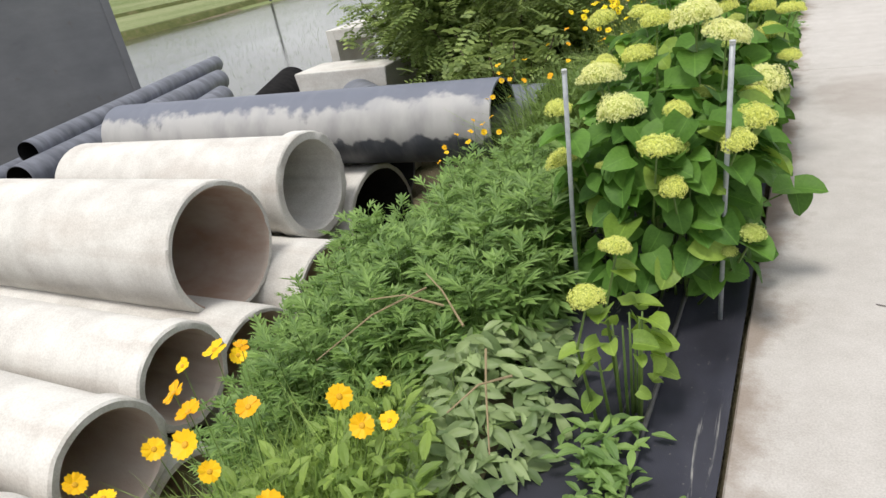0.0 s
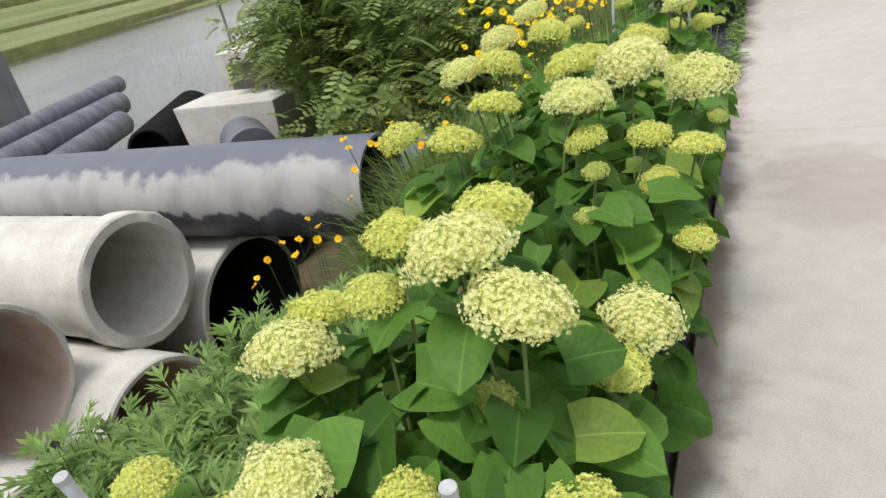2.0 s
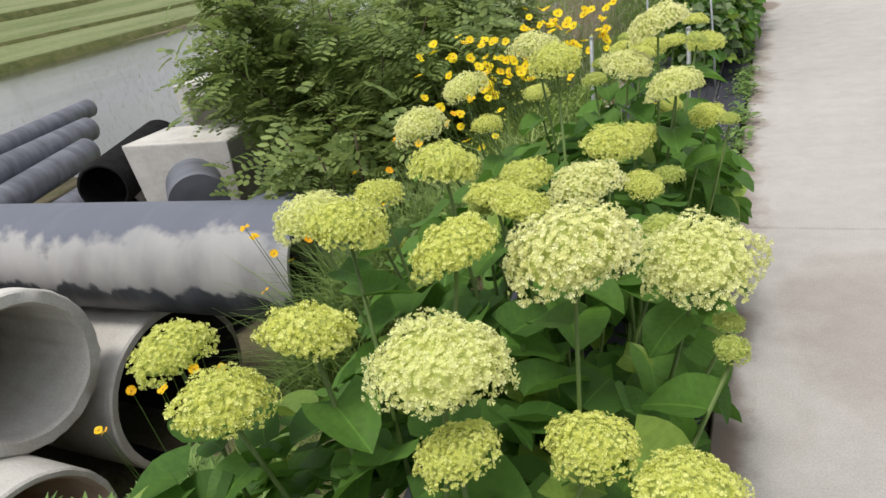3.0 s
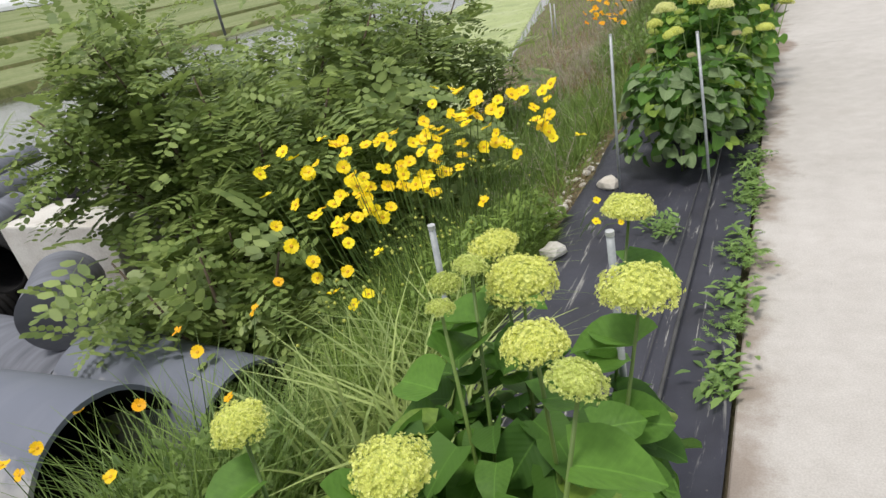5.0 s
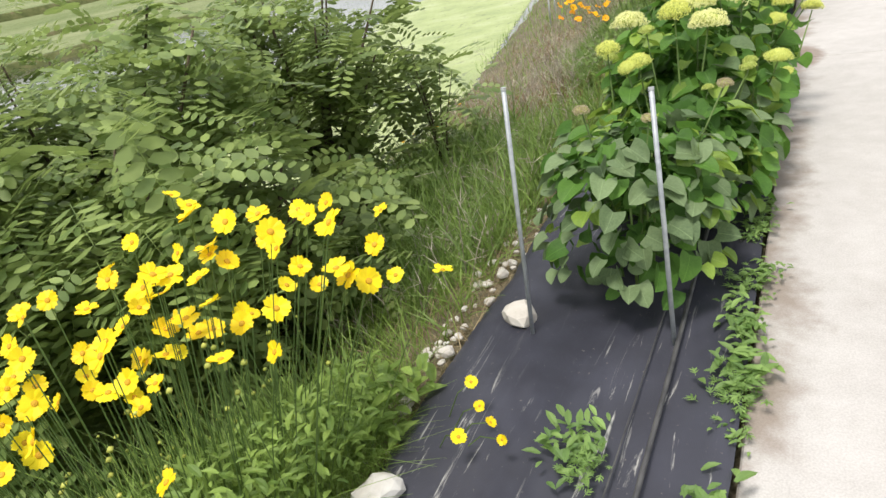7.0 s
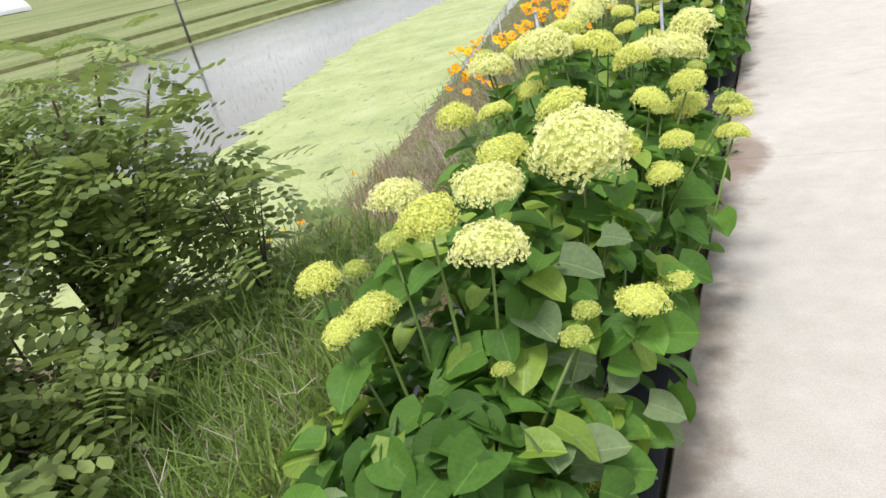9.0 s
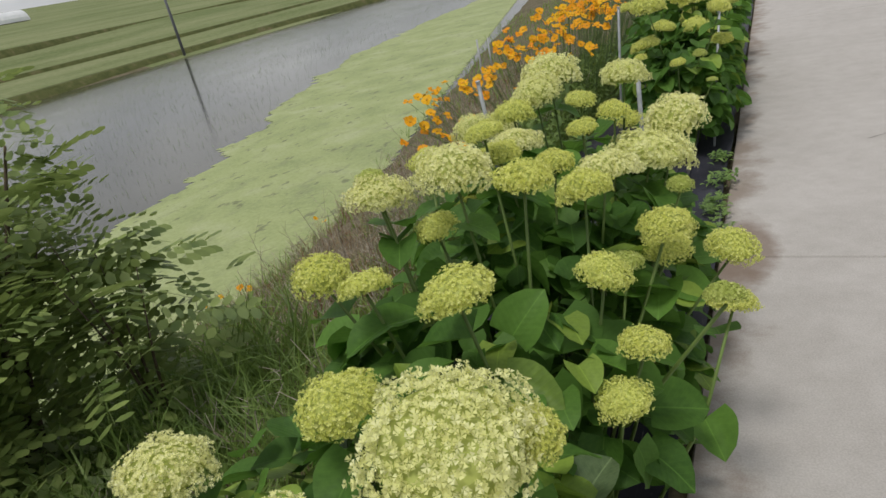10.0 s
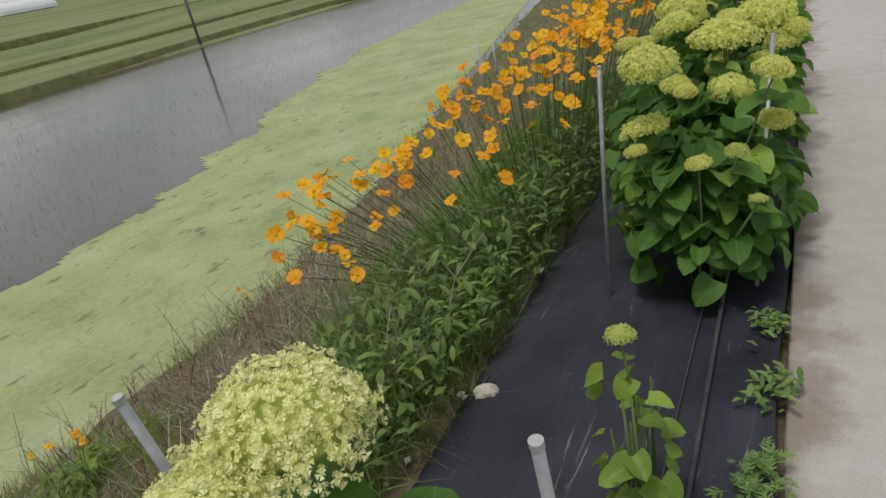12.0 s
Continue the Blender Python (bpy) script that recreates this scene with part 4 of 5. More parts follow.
def corrugated(a, b, r):
    pa, pb = Vector(a), Vector(b)
    length = (pb - pa).length
    rows = [(length * i / 60 - length / 2, r * (1.0 if i % 2 else 0.93)) for i in range(61)]
    rows += [(length / 2, r * 0.86), (-length / 2, r * 0.86)]
    v, f = lathe(rows, 32)
    ob = holder("corrugated_pipe", (pa + pb) / 2, "short black corrugated plastic drain pipe", "plastic pipe", "plastic pipes in the yard")
    d = (pb - pa).normalized()
    side = Vector((0, 0, 1)).cross(d).normalized()
    piece("body", mesh_of("body", v, f, DARK), ob, Matrix((d, side, d.cross(side))).transposed().to_4x4())


corrugated((-8.05, 9.3, -0.76), (-9.3, 11.6, -0.76), 0.36)
corrugated((-8.6, 8.3, -1.5), (-8.9, 11.0, -1.5), 0.38)


def culvert(x0, x1, y0, y1, z0, z1, wall, label):
    """A square concrete culvert section: four walls round a hole along y."""
    ob = holder("concrete_culvert", ((x0 + x1) / 2, (y0 + y1) / 2, z0), label, "concrete culvert", "concrete culverts")
    o = Vector(((x0 + x1) / 2, (y0 + y1) / 2, z0))
    hx, hy, h = (x1 - x0) / 2, (y1 - y0) / 2, z1 - z0
    for name, q in (("side_wall", (-hx, -hx + wall, -hy, hy, 0, h)), ("side_wall", (hx - wall, hx, -hy, hy, 0, h)),
                    ("top_slab", (-hx + wall + 0.002, hx - wall - 0.002, -hy, hy, h - wall, h)), ("bottom_slab", (-hx + wall + 0.002, hx - wall - 0.002, -hy, hy, 0, wall))):
        part(name, box_bm(*q, bevel=0.012), CONCRETE_PIPE, ob)


culvert(-7.05, -5.65, 10.15, 11.3, -1.02, 0.36, 0.17, "square pale concrete culvert section with an open end")
culvert(-8.6, -5.2, 10.1, 11.4, -1.95, -1.03, 0.2, "wide pale concrete culvert section lying under another")
block = holder("concrete_block", (-6.1, 9.3, -1.9), "pale concrete block with a sloping end, lying in the yard", "concrete block")
bm = box_bm(-0.85, 0.85, -0.32, 0.45, 0.0, 1.82, 0.02)
for q in bm.verts:
    if q.co.z < 0.5:
        q.co.x *= 0.78
part("body", bm, CONCRETE_PIPE, block)

# grey steel container standing behind the pipes
box = holder("steel_container", (-15.8, 9.18, -1.92), "large dark grey steel container standing behind the pipe pile", "container")
turn = Matrix.Rotation(radians(57), 4, "Z")
part("body", box_bm(-3.0, 3.0, 0.0, 2.4, 0.12, 4.02, 0.02), GREY_STEEL, box, m=turn)
part("edge_post", box_bm(2.86, 3.03, -0.05, 0.12, 0.0, 4.07, 0.015), GREY_STEEL, box, m=turn)
part("edge_post", box_bm(-3.03, -2.86, -0.05, 0.12, 0.0, 4.07, 0.015), GREY_STEEL, box, m=turn)
part("top_rail", box_bm(-2.85, 2.85, -0.04, 0.1, 3.95, 4.07, 0.015), GREY_STEEL, box, m=turn)


# ---------------------------------------------------------------- wild plants
def kite(w, y0, y1, x0=0.0, lean=0.0, z=0.0):
    return [(x0, y0, 0), (x0 + lean * 0.5 - w, (y0 + y1) / 2, z), (x0 + lean, y1, 0), (x0 + lean * 0.5 + w, (y0 + y1) / 2, z)]


def lobed_leaf():
    """A deeply cut mugwort leaf, one long."""
    v, f = [], []
    for tip, w, y0, lean in (((0.0, 1.0), 0.13, 0.15, 0.0), ((0.34, 0.92), 0.10, 0.40, 0.34), ((-0.34, 0.92), 0.10, 0.40, -0.34), ((0.40, 0.60), 0.085, 0.2, 0.40), ((-0.40, 0.60), 0.085, 0.2, -0.40)):
        n = len(v)
        v += kite(w, y0, tip[1], 0.0, lean, 0.03)
        f.append((n, n + 3, n + 2, n + 1))
    v += [(-0.02, 0, 0), (0.02, 0, 0), (0.015, 0.5, 0.01), (-0.015, 0.5, 0.01)]
    f.append((len(v) - 4, len(v) - 3, len(v) - 2, len(v) - 1))
    v = [(x, y, z - 0.18 * y * y) for x, y, z in v]
    return v, f


def pinnate_leaf(pairs=5):
    v, f = [(-0.006, 0, 0), (0.006, 0, 0), (0.004, 1, -0.34), (-0.004, 1, -0.34)], [(0, 1, 2, 3)]
    for k in range(pairs):
        y = 0.16 + 0.80 * k / (pairs - 1)
        for s in (-1, 1):
            n = len(v)
            L, w = 0.36 - 0.08 * abs(k / pairs - 0.4), 0.092
            for a, b in ((0.02, 0), (0.35, -1), (0.75, -0.85), (1.0, 0), (0.75, 0.85), (0.35, 1)):
                v.append((s * a * L, y + b * w + 0.22 * a * L, -0.34 * y * y - 0.16 * a * L))
            f.append((n, n + 1, n + 2, n + 3, n + 4, n + 5) if s < 0 else (n + 5, n + 4, n + 3, n + 2, n + 1, n))
    return v, f


def lance_leaf():
    v, f, _ = blade_leaf(lambda t: 0.20 * math.sin(math.pi * min(1, 0.06 + 0.94 * t)) ** 0.8 + 0.003, 4, 0.2, 0.3, 0.02)
    return v, f


def grass_blade(bend, w=0.016):
    v, f = [], []
    for j in range(5):
        t = j / 4
        y, z = bend * t * t, t * (1 - 0.35 * bend * t)
        v += [(-w * (1 - t) - 0.001, y, z), (w * (1 - t) + 0.001, y, z)]
    for j in range(4):
        f.append((2 * j, 2 * j + 1, 2 * j + 3, 2 * j + 2))
    return v, f


LOBED, PINNATE, LANCE = lobed_leaf(), pinnate_leaf(), lance_leaf()
BLADES = [grass_blade(b) for b in (0.25, 0.55, 0.9)]


def upright(p, rng, size, lean=0.25, flat=1.0):
    return Matrix.Translation(p) @ Euler((rng.uniform(-lean, lean), rng.uniform(-lean, lean), rng.uniform(0, 6.283))).to_matrix().to_4x4() @ Matrix.Diagonal((size * flat, size, size, 1))


def on_slope(x, y):
    return ground_z(x, y)


def grass_patch(name, label, spots, height, mat, seed, lean=0.3, flat=1.0):
    """One sheet of grass: blades at the given spots."""
    rng = random.Random(seed)
    sets = []
    for bend in range(3):
        ms = [upright((x, y, on_slope(x, y) - 0.01), rng, height * rng.uniform(0.45, 1.15), lean, flat) for x, y in spots[bend::3]]
        if ms:
            sets.append(scatter(BLADES[bend], ms))
    ob = new(name, mesh_of(name, *joined(*sets), mat))
    return tagged(ob, label, "grass", kind="stuff")


def spots_in(n, seed, x0, x1, y0, y1, keep=lambda x, y: True):
    rng, out = random.Random(seed), []
    while len(out) < n:
        x, y = rng.uniform(x0, x1), rng.uniform(y0, y1)
        if keep(x, y):
            out.append((x, y))
    return out


def mugwort(cx, cy, rx, ry, stems, height, seed):
    """A stand of mugwort: upright shoots, each with a whorl of cut leaves at its tip."""
    rng = random.Random(seed)
    places, stalks = [], []
    for _ in range(stems):
        a, r = rng.uniform(0, 6.283), math.sqrt(rng.random())
        x, y = cx + rx * r * math.cos(a), cy + ry * r * math.sin(a)
        x = min(x, cloth_edge(y) + 0.06)
        g = on_slope(x, y)
        h = height * (1 - 0.35 * r * r) * rng.uniform(0.8, 1.12)
        foot = Vector((x, y, g))
        tip = foot + Vector((rng.uniform(-0.10, 0.10) + 0.14 * (x - cx), rng.uniform(-0.10, 0.10) + 0.1 * (y - cy), h))
        stalks.append(tube([foot, tip], [0.004, 0.002], 3, False))
        turn = rng.uniform(0, 6.28)
        for k in range(14):
            q = k / 13
            p = foot.lerp(tip, 0.28 + 0.72 * q)
            b = turn + 2.4 * k
            up = -0.15 + 1.15 * q ** 2
            d = Vector((math.cos(b), math.sin(b), up))
            places.append(axes_at(p, d, Vector((0, 0, 1)) - d * 0.2, (0.215 - 0.115 * q) * rng.uniform(0.7, 1.2)))
    ob = holder("mugwort", (cx, cy, on_slope(cx, cy)), "dense stand of green mugwort weeds with cut leaves on the bank", "weeds", "mugwort stands", "stuff")
    o = np.array(ob.location)
    v, f = scatter(LOBED, places)
    tagged(piece("leaves", mesh_of("leaves", v - o, f, MUGWORT), ob), kind="stuff")
    v, f = joined(*stalks)
    tagged(piece("stalk", mesh_of("stalk", v - o, f, STEM), ob), kind="stuff")


mugwort(-1.25, 3.10, 0.55, 0.60, 210, 0.62, 1)
mugwort(-1.55, 3.85, 0.65, 0.60, 210, 0.72, 2)
mugwort(-1.75, 2.75, 0.55, 0.60, 190, 0.80, 3)
mugwort(-2.2, 3.4, 0.5, 0.7, 150, 0.95, 4)
mugwort(-1.9, 4.6, 0.6, 0.4, 120, 0.55, 5)

# cut weeds wilting on the cloth's edge
rng = random.Random(5)
places = []
for _ in range(900):
    a, r = rng.uniform(0, 6.283), math.sqrt(rng.random())
    x, y = -0.84 + 0.36 * r * math.cos(a), 2.34 + 0.54 * r * math.sin(a)
    z = 0.02 + 0.30 * (1 - r) * rng.random() ** 0.4 + 0.10 * max(0, noise.noise((x * 5, y * 5, 0))) + (0.0 if x > -0.75 else 0.6 * (x + 0.75))
    d = Vector((rng.uniform(-0.5, 1.2), rng.uniform(-0.8, 0.7), rng.uniform(-0.35, 0.35)))
    places.append(axes_at((x, y, z), d, Vector((rng.uniform(-0.5, 0.8), rng.uniform(-0.8, 0.3), 1)), rng.uniform(0.045, 0.105)))
ob = new("cut_weeds", mesh_of("cut_weeds", *scatter(LANCE, places), WILTED, smooth=True))
tagged(ob, "heap of cut weeds with limp grey-green leaves", "weeds", kind="stuff")
for n in range(5):
    p = Vector((-1.0 + 0.12 * n, 2.5 - 0.1 * n, 0.36))
    q = p + Vector((rng.uniform(-0.3, 0.5), rng.uniform(-0.6, 0.3), rng.uniform(-0.12, 0.06)))
    tagged(new("dry_stalk", mesh_of("dry_stalk", *tube([p, p.lerp(q, 0.5) + Vector((0, 0, 0.03)), q], [0.004, 0.003, 0.002], 5), DRY)), "thin dry plant stalk lying over the weeds", "stalk", "dry stalks")


# ---------------------------------------------------------------- yellow and orange daisies
def daisy_mesh(seed, mat):
    rng = random.Random(seed)
    v, f, slot = [], [], []
    for k in range(8):
        a = k * math.pi / 4 + rng.uniform(-0.08, 0.08)
        lift = rng.uniform(-0.10, 0.22)
        w = rng.uniform(0.17, 0.21)
        n = len(v)
        for r, s, dz in ((0.10, -0.3, 0), (0.10, 0.3, 0), (0.36, 1.0, 0.4), (0.50, 0.55, 0.9), (0.46, 0, 0.85), (0.50, -0.55, 0.9), (0.36, -1.0, 0.4)):
            v.append((r * math.cos(a) - s * w * math.sin(a), r * math.sin(a) + s * w * math.cos(a), dz * lift))
        f.append(tuple(range(n, n + 7)))
        slot.append(0)
    n = len(v)
    for ring, (r, z) in enumerate(((0.13, 0.0), (0.10, 0.06))):
        for k in range(8):
            v.append((r * math.cos(k * math.pi / 4), r * math.sin(k * math.pi / 4), z))
    v.append((0, 0, 0.08))
    for k in range(8):
        q = (k + 1) % 8
        f += [(n + k, n + q, n + 8 + q, n + 8 + k), (n + 8 + k, n + 8 + q, n + 16)]
        slot += [1, 1]
    return mesh_of("flower", v, f, mat, YDISC, slots=slot)


AMBERS = [daisy_mesh(s, AMBER) for s in (1, 2, 3)]
YELLOWS = [daisy_mesh(s, YELLOW) for s in (1, 2, 3)]
ORANGES = [daisy_mesh(s, ORANGE) for s in (4, 5, 6)]


def daisies(name, label, flowers, meshes, size, fuzz, area, seed, face=(0.25, -0.45, 0.8), height=0.5, mat=GRASS, leaf=(0.05, 0.12), buds=0):
    """A clump: thin stems with a flower each, over fine grassy foliage; flowers: (x, y, z)."""
    rng = random.Random(seed)
    cx, cy, rx, ry = area
    o = Vector((cx, cy, on_slope(cx, cy)))
    ob = holder(name, o, label, "flowers", "daisy clumps")
    stalks = []
    for x, y, z in flowers:
        p = Vector((x, y, z))
        foot = Vector((cx + (x - cx) * 0.55, cy + (y - cy) * 0.55, 0))
        foot.z = on_slope(foot.x, foot.y)
        stalks.append(tube([foot - o, foot.lerp(p, 0.6) - o + Vector((0, 0, 0.04)), p - o], [0.0025, 0.002, 0.0016], 3, False))
        n = Vector(face) + Vector((rng.uniform(-0.7, 0.7), rng.uniform(-0.7, 0.7), rng.uniform(-0.2, 0.3)))
        side = n.orthogonal()
        side.rotate(Matrix.Rotation(rng.uniform(0, 6.28), 3, n.normalized()))
        piece("flower", meshes[rng.randrange(3)], ob, axes_at(p - o, side, n, size * rng.uniform(0.75, 1.15)))
    knobs = []
    for _ in range(buds):
        a, r = rng.uniform(0, 6.283), math.sqrt(rng.random())
        x, y = cx + rx * r * math.cos(a), cy + ry * r * math.sin(a)
        if x > cloth_edge(y):
            continue
        foot = Vector((x, y, on_slope(x, y)))
        p = foot + Vector((rng.uniform(-0.08, 0.08), rng.uniform(-0.08, 0.08), height * rng.uniform(0.75, 1.15)))
        stalks.append(tube([foot - o, p - o], [0.002, 0.0014], 3, False))
        knobs.append(Matrix.Translation(p - o) @ Matrix.Scale(rng.uniform(0.006, 0.013), 4))
    if knobs:
        ball = ([(0, 0, -1), (1, 0, 0), (0, 1, 0), (-1, 0, 0), (0, -1, 0), (0, 0, 0.8)], [(0, 2, 1), (0, 3, 2), (0, 4, 3), (0, 1, 4), (5, 1, 2), (5, 2, 3), (5, 3, 4), (5, 4, 1)])
        tagged(piece("bud", mesh_of("bud", *scatter(ball, knobs), BUD, smooth=True), ob, label="small yellow-green flower buds"), kind="stuff")
    v, f = joined(*stalks)
    tagged(piece("stalk", mesh_of("stalk", v, f, STEM), ob), kind="stuff")
    sets = []
    for b in range(3):
        ms = []
        for _ in range(fuzz // 3):
            a, r = rng.uniform(0, 6.283), math.sqrt(rng.random())
            x, y = cx + rx * r * math.cos(a), cy + ry * r * math.sin(a)
            if x > cloth_edge(y) + 0.05:
                continue
            h = height * (1.1 - 0.4 * r) * rng.uniform(0.5, 1.1) * min(1.0, 0.35 + 2.2 * max(0.0, cloth_edge(y) - x))
            ms.append(upright(Vector((x, y, on_slope(x, y))) - o, rng, h, 0.38, 0.55))
        sets.append(scatter(BLADES[b], ms))
    ms = []
    for _ in range(fuzz // 2):
        a, r = rng.uniform(0, 6.283), math.sqrt(rng.random())
        x, y = cx + rx * r * math.cos(a), cy + ry * r * math.sin(a)
        if x < cloth_edge(y) + 0.04:
            d = Vector((rng.uniform(-1, 1), rng.uniform(-1, 1), rng.uniform(0, 1.2)))
            p = Vector((x, y, on_slope(x, y) + height * (1.0 - 0.4 * r) * rng.uniform(0.2, 0.85)))
            ms.append(axes_at(p - o, d, Vector((0, 0, 1)), rng.uniform(*leaf)))
    sets.append(scatter(LANCE, ms))
    v, f = joined(*sets)
    tagged(piece("foliage", mesh_of("foliage", v, f, mat), ob), kind="stuff")


daisies("yellow_daisies", "bright yellow daisies over feathery green foliage on the bank",
        [(-1.56, 2.01, 0.35), (-1.45, 2.03, 0.37), (-0.97, 1.91, 0.35), (-0.86, 1.97, 0.37), (-0.78, 1.87, 0.34), (-0.88, 1.87, 0.30), (-1.64, 1.93, 0.33), (-1.42, 1.75, 0.33),
         (-1.50, 1.78, 0.36), (-1.38, 1.59, 0.34), (-1.30, 1.63, 0.34), (-1.23, 1.81, 0.34), (-1.38, 1.42, 0.33), (-1.16, 1.58, 0.33), (-0.95, 1.56, 0.30), (-1.7, 1.5, 0.2), (-1.52, 2.06, 0.30), (-1.62, 1.38, 0.22)],
        AMBERS, 0.074, 3600, (-1.30, 1.72, 0.62, 0.62), 21, height=0.62, leaf=(0.035, 0.09))
rng = random.Random(31)
spots = []
for _ in range(118):
    q = rng.random()
    x, y = lerp(-1.92, -1.06, q) + rng.gauss(0, 0.17), lerp(7.60, 8.72, q) + rng.gauss(0, 0.15)
    spots.append((min(x, -0.84), y, 0.76 + 0.07 * (q - 0.5) + rng.choice((0.08, 0.02, -0.06, -0.16, -0.26)) + rng.uniform(-0.06, 0.06)))
spots += [(-1.60 + 0.14 * math.sin(4.1 * i), 7.55 + 0.1 * math.sin(2.9 * i), 0.18 + 0.045 * i) for i in range(9)]
daisies("yellow_daisies", "large clump of bright yellow daisies with grassy foliage", spots, YELLOWS, 0.070, 11000, (-1.36, 8.0, 0.60, 0.86), 22, height=0.66, leaf=(0.02, 0.055), buds=150)
daisies("yellow_daisies", "few yellow daisies bent over the black cloth", [(-0.67, 8.68, 0.12), (-0.72, 8.72, 0.14), (-0.62, 8.64, 0.10), (-0.78, 8.80, 0.16), (-0.74, 8.60, 0.12)], YELLOWS, 0.045, 200, (-1.08, 8.75, 0.15, 0.2), 23, height=0.3)
daisies("yellow_daisies", "sparse small yellow daisies before the pipe ends",
        [(-2.16, 5.06, 0.10), (-2.04, 5.06, 0.12), (-2.08, 4.72, 0.08), (-2.04, 5.0, 0.06), (-2.0, 5.2, 0.13), (-2.2, 4.8, -0.02), (-1.95, 5.1, 0.10), (-2.1, 5.25, 0.15), (-1.85, 5.15, 0.08), (-2.25, 5.0, 0.02)],
        AMBERS, 0.045, 900, (-2.0, 5.0, 0.35, 0.35), 24, height=0.55)
daisies("yellow_daisies", "yellow daisies straggling past the black pipe's end",
        [(-2.0, 6.2, 0.38), (-1.85, 6.4, 0.45), (-1.7, 6.5, 0.42), (-1.95, 6.0, 0.25), (-1.6, 6.7, 0.5), (-1.5, 6.9, 0.55), (-1.8, 6.8, 0.5), (-1.65, 6.3, 0.32), (-1.4, 6.6, 0.42),
         (-1.55, 7.1, 0.55), (-1.75, 6.1, 0.25), (-2.3, 6.1, 0.10), (-2.2, 6.3, 0.2), (-2.4, 6.2, 0.06), (-2.1, 6.0, 0.12), (-2.35, 6.45, 0.16), (-2.25, 5.9, -0.02)] + [(-2.02, 5.68, 0.46), (-1.95, 5.84, 0.45), (-2.05, 5.75, 0.38)], AMBERS, 0.052, 4200, (-2.0, 6.50, 0.66, 0.6), 25, height=0.95, mat=FINE, leaf=(0.03, 0.08))
spots = []
for _ in range(340):
    s = rng.random() ** 0.62
    y = 14.25 + 4.9 * s
    x = -1.50 + rng.uniform(-0.62, 0.55) * (1 - 0.25 * s) + 0.25 * s
    spots.append((x, y, 0.62 + 0.34 * s + 0.16 * (x + 1.6) + rng.uniform(-0.16, 0.12)))
for _ in range(34):
    a, r = rng.uniform(0, 6.283), math.sqrt(rng.random())
    spots.append((-1.9 + 0.38 * r * math.cos(a), 14.7 + 0.5 * r * math.sin(a), 0.52 + rng.uniform(-0.2, 0.18)))
daisies("orange_daisies", "long drift of orange daisies over dark green foliage", spots, ORANGES, 0.078, 13000, (-1.50, 16.1, 0.70, 2.9), 26, height=0.66, mat=FINE, leaf=(0.03, 0.09))
daisies("orange_daisies", "few small orange daisies on the dry bank", [(-3.9, 13.8, -0.62), (-3.75, 13.9, -0.58), (-3.6, 13.85, -0.56), (-4.05, 13.75, -0.68), (-4.6, 16.1, -0.9), (-4.4, 16.0, -0.9)], ORANGES, 0.06, 300, (-3.9, 13.8, 0.3, 0.3), 27, height=0.3)


# ---------------------------------------------------------------- false-indigo shrubs on the bank
def shrub(x0, y0, rx, ry, top, count, seed, label):
    """Trunk and limbs with a crown of many pinnate leaves, thinner at its edge."""
    rng = random.Random(seed)
    g = on_slope(x0, y0)
    o = Vector((x0, y0, g))
    ob = holder("shrub", o, label, "shrub", "shrubs on the bank")
    places, tips = [], []
    limbs, thick = (14, 1.0) if rx > 0.5 else (5, 0.35)
    for k in range(limbs):
        a, r = 6.283 * k / limbs + rng.uniform(-0.2, 0.2), rng.uniform(0.45, 0.98)
        tip = Vector((rx * r * math.cos(a), ry * r * math.sin(a), (top - g) * rng.uniform(0.72, 1.0) * (1.08 - 0.26 * r)))
        mid = Vector((tip.x * 0.38, tip.y * 0.38, tip.z * 0.55))
        piece("limb", mesh_of("limb", *tube([(0, 0, 0), mid, tip], [0.035 * thick, 0.02 * thick, 0.006 * thick], 6), BARK, smooth=True), ob)
        tips.append((mid, tip))
    for _ in range(count):
        mid, tip = tips[rng.randrange(limbs)]
        q = rng.random() ** 0.6
        p = mid.lerp(tip, q) if rng.random() < 0.8 else mid * rng.random()
        p = p + Vector((rng.gauss(0, 0.17), rng.gauss(0, 0.17), rng.gauss(-0.10, 0.20)))
        if o.x + p.x > -1.35 or o.z + p.z < on_slope(o.x + p.x, o.y + p.y) + 0.04:
            continue
        out = Vector((p.x + rng.uniform(-1.6, 1.6), p.y + rng.uniform(-1.6, 1.6), rng.uniform(-0.7, 0.9)))
        places.append(axes_at(p, out, Vector((rng.uniform(-0.5, 0.5), rng.uniform(-0.5, 0.5), 1)), rng.uniform(0.16, 0.30)))
    v, f = scatter(PINNATE, places)
    tagged(piece("crown", mesh_of("crown", v, f, SHRUB), ob), kind="stuff")


shrub(-2.95, 7.95, 0.85, 0.55, 0.55, 900, 44, "low dark green shrub with feathery leaves beside the pipe")
shrub(-3.7, 9.3, 1.8, 1.3, 2.0, 3300, 41, "spreading dark green shrub with feathery pinnate leaves")
shrub(-5.0, 10.4, 1.4, 1.2, 1.75, 2000, 42, "tall dark green shrub with feathery leaves near concrete blocks")
shrub(-3.75, 11.9, 1.15, 0.7, 1.66, 1250, 43, "dark green shrub with feathery leaves on the bank")
shrub(-3.25, 11.0, 0.95, 0.75, 0.10, 620, 47, "low dark weedy shrub filling the bank below the taller one")
shrub(-2.62, 12.12, 0.36, 0.30, 0.95, 120, 45, "slender shrub branch with dark feathery leaves over the bank")
shrub(-2.65, 9.72, 0.72, 0.6, 0.66, 480, 46, "low dark green shrub behind the yellow daisies")

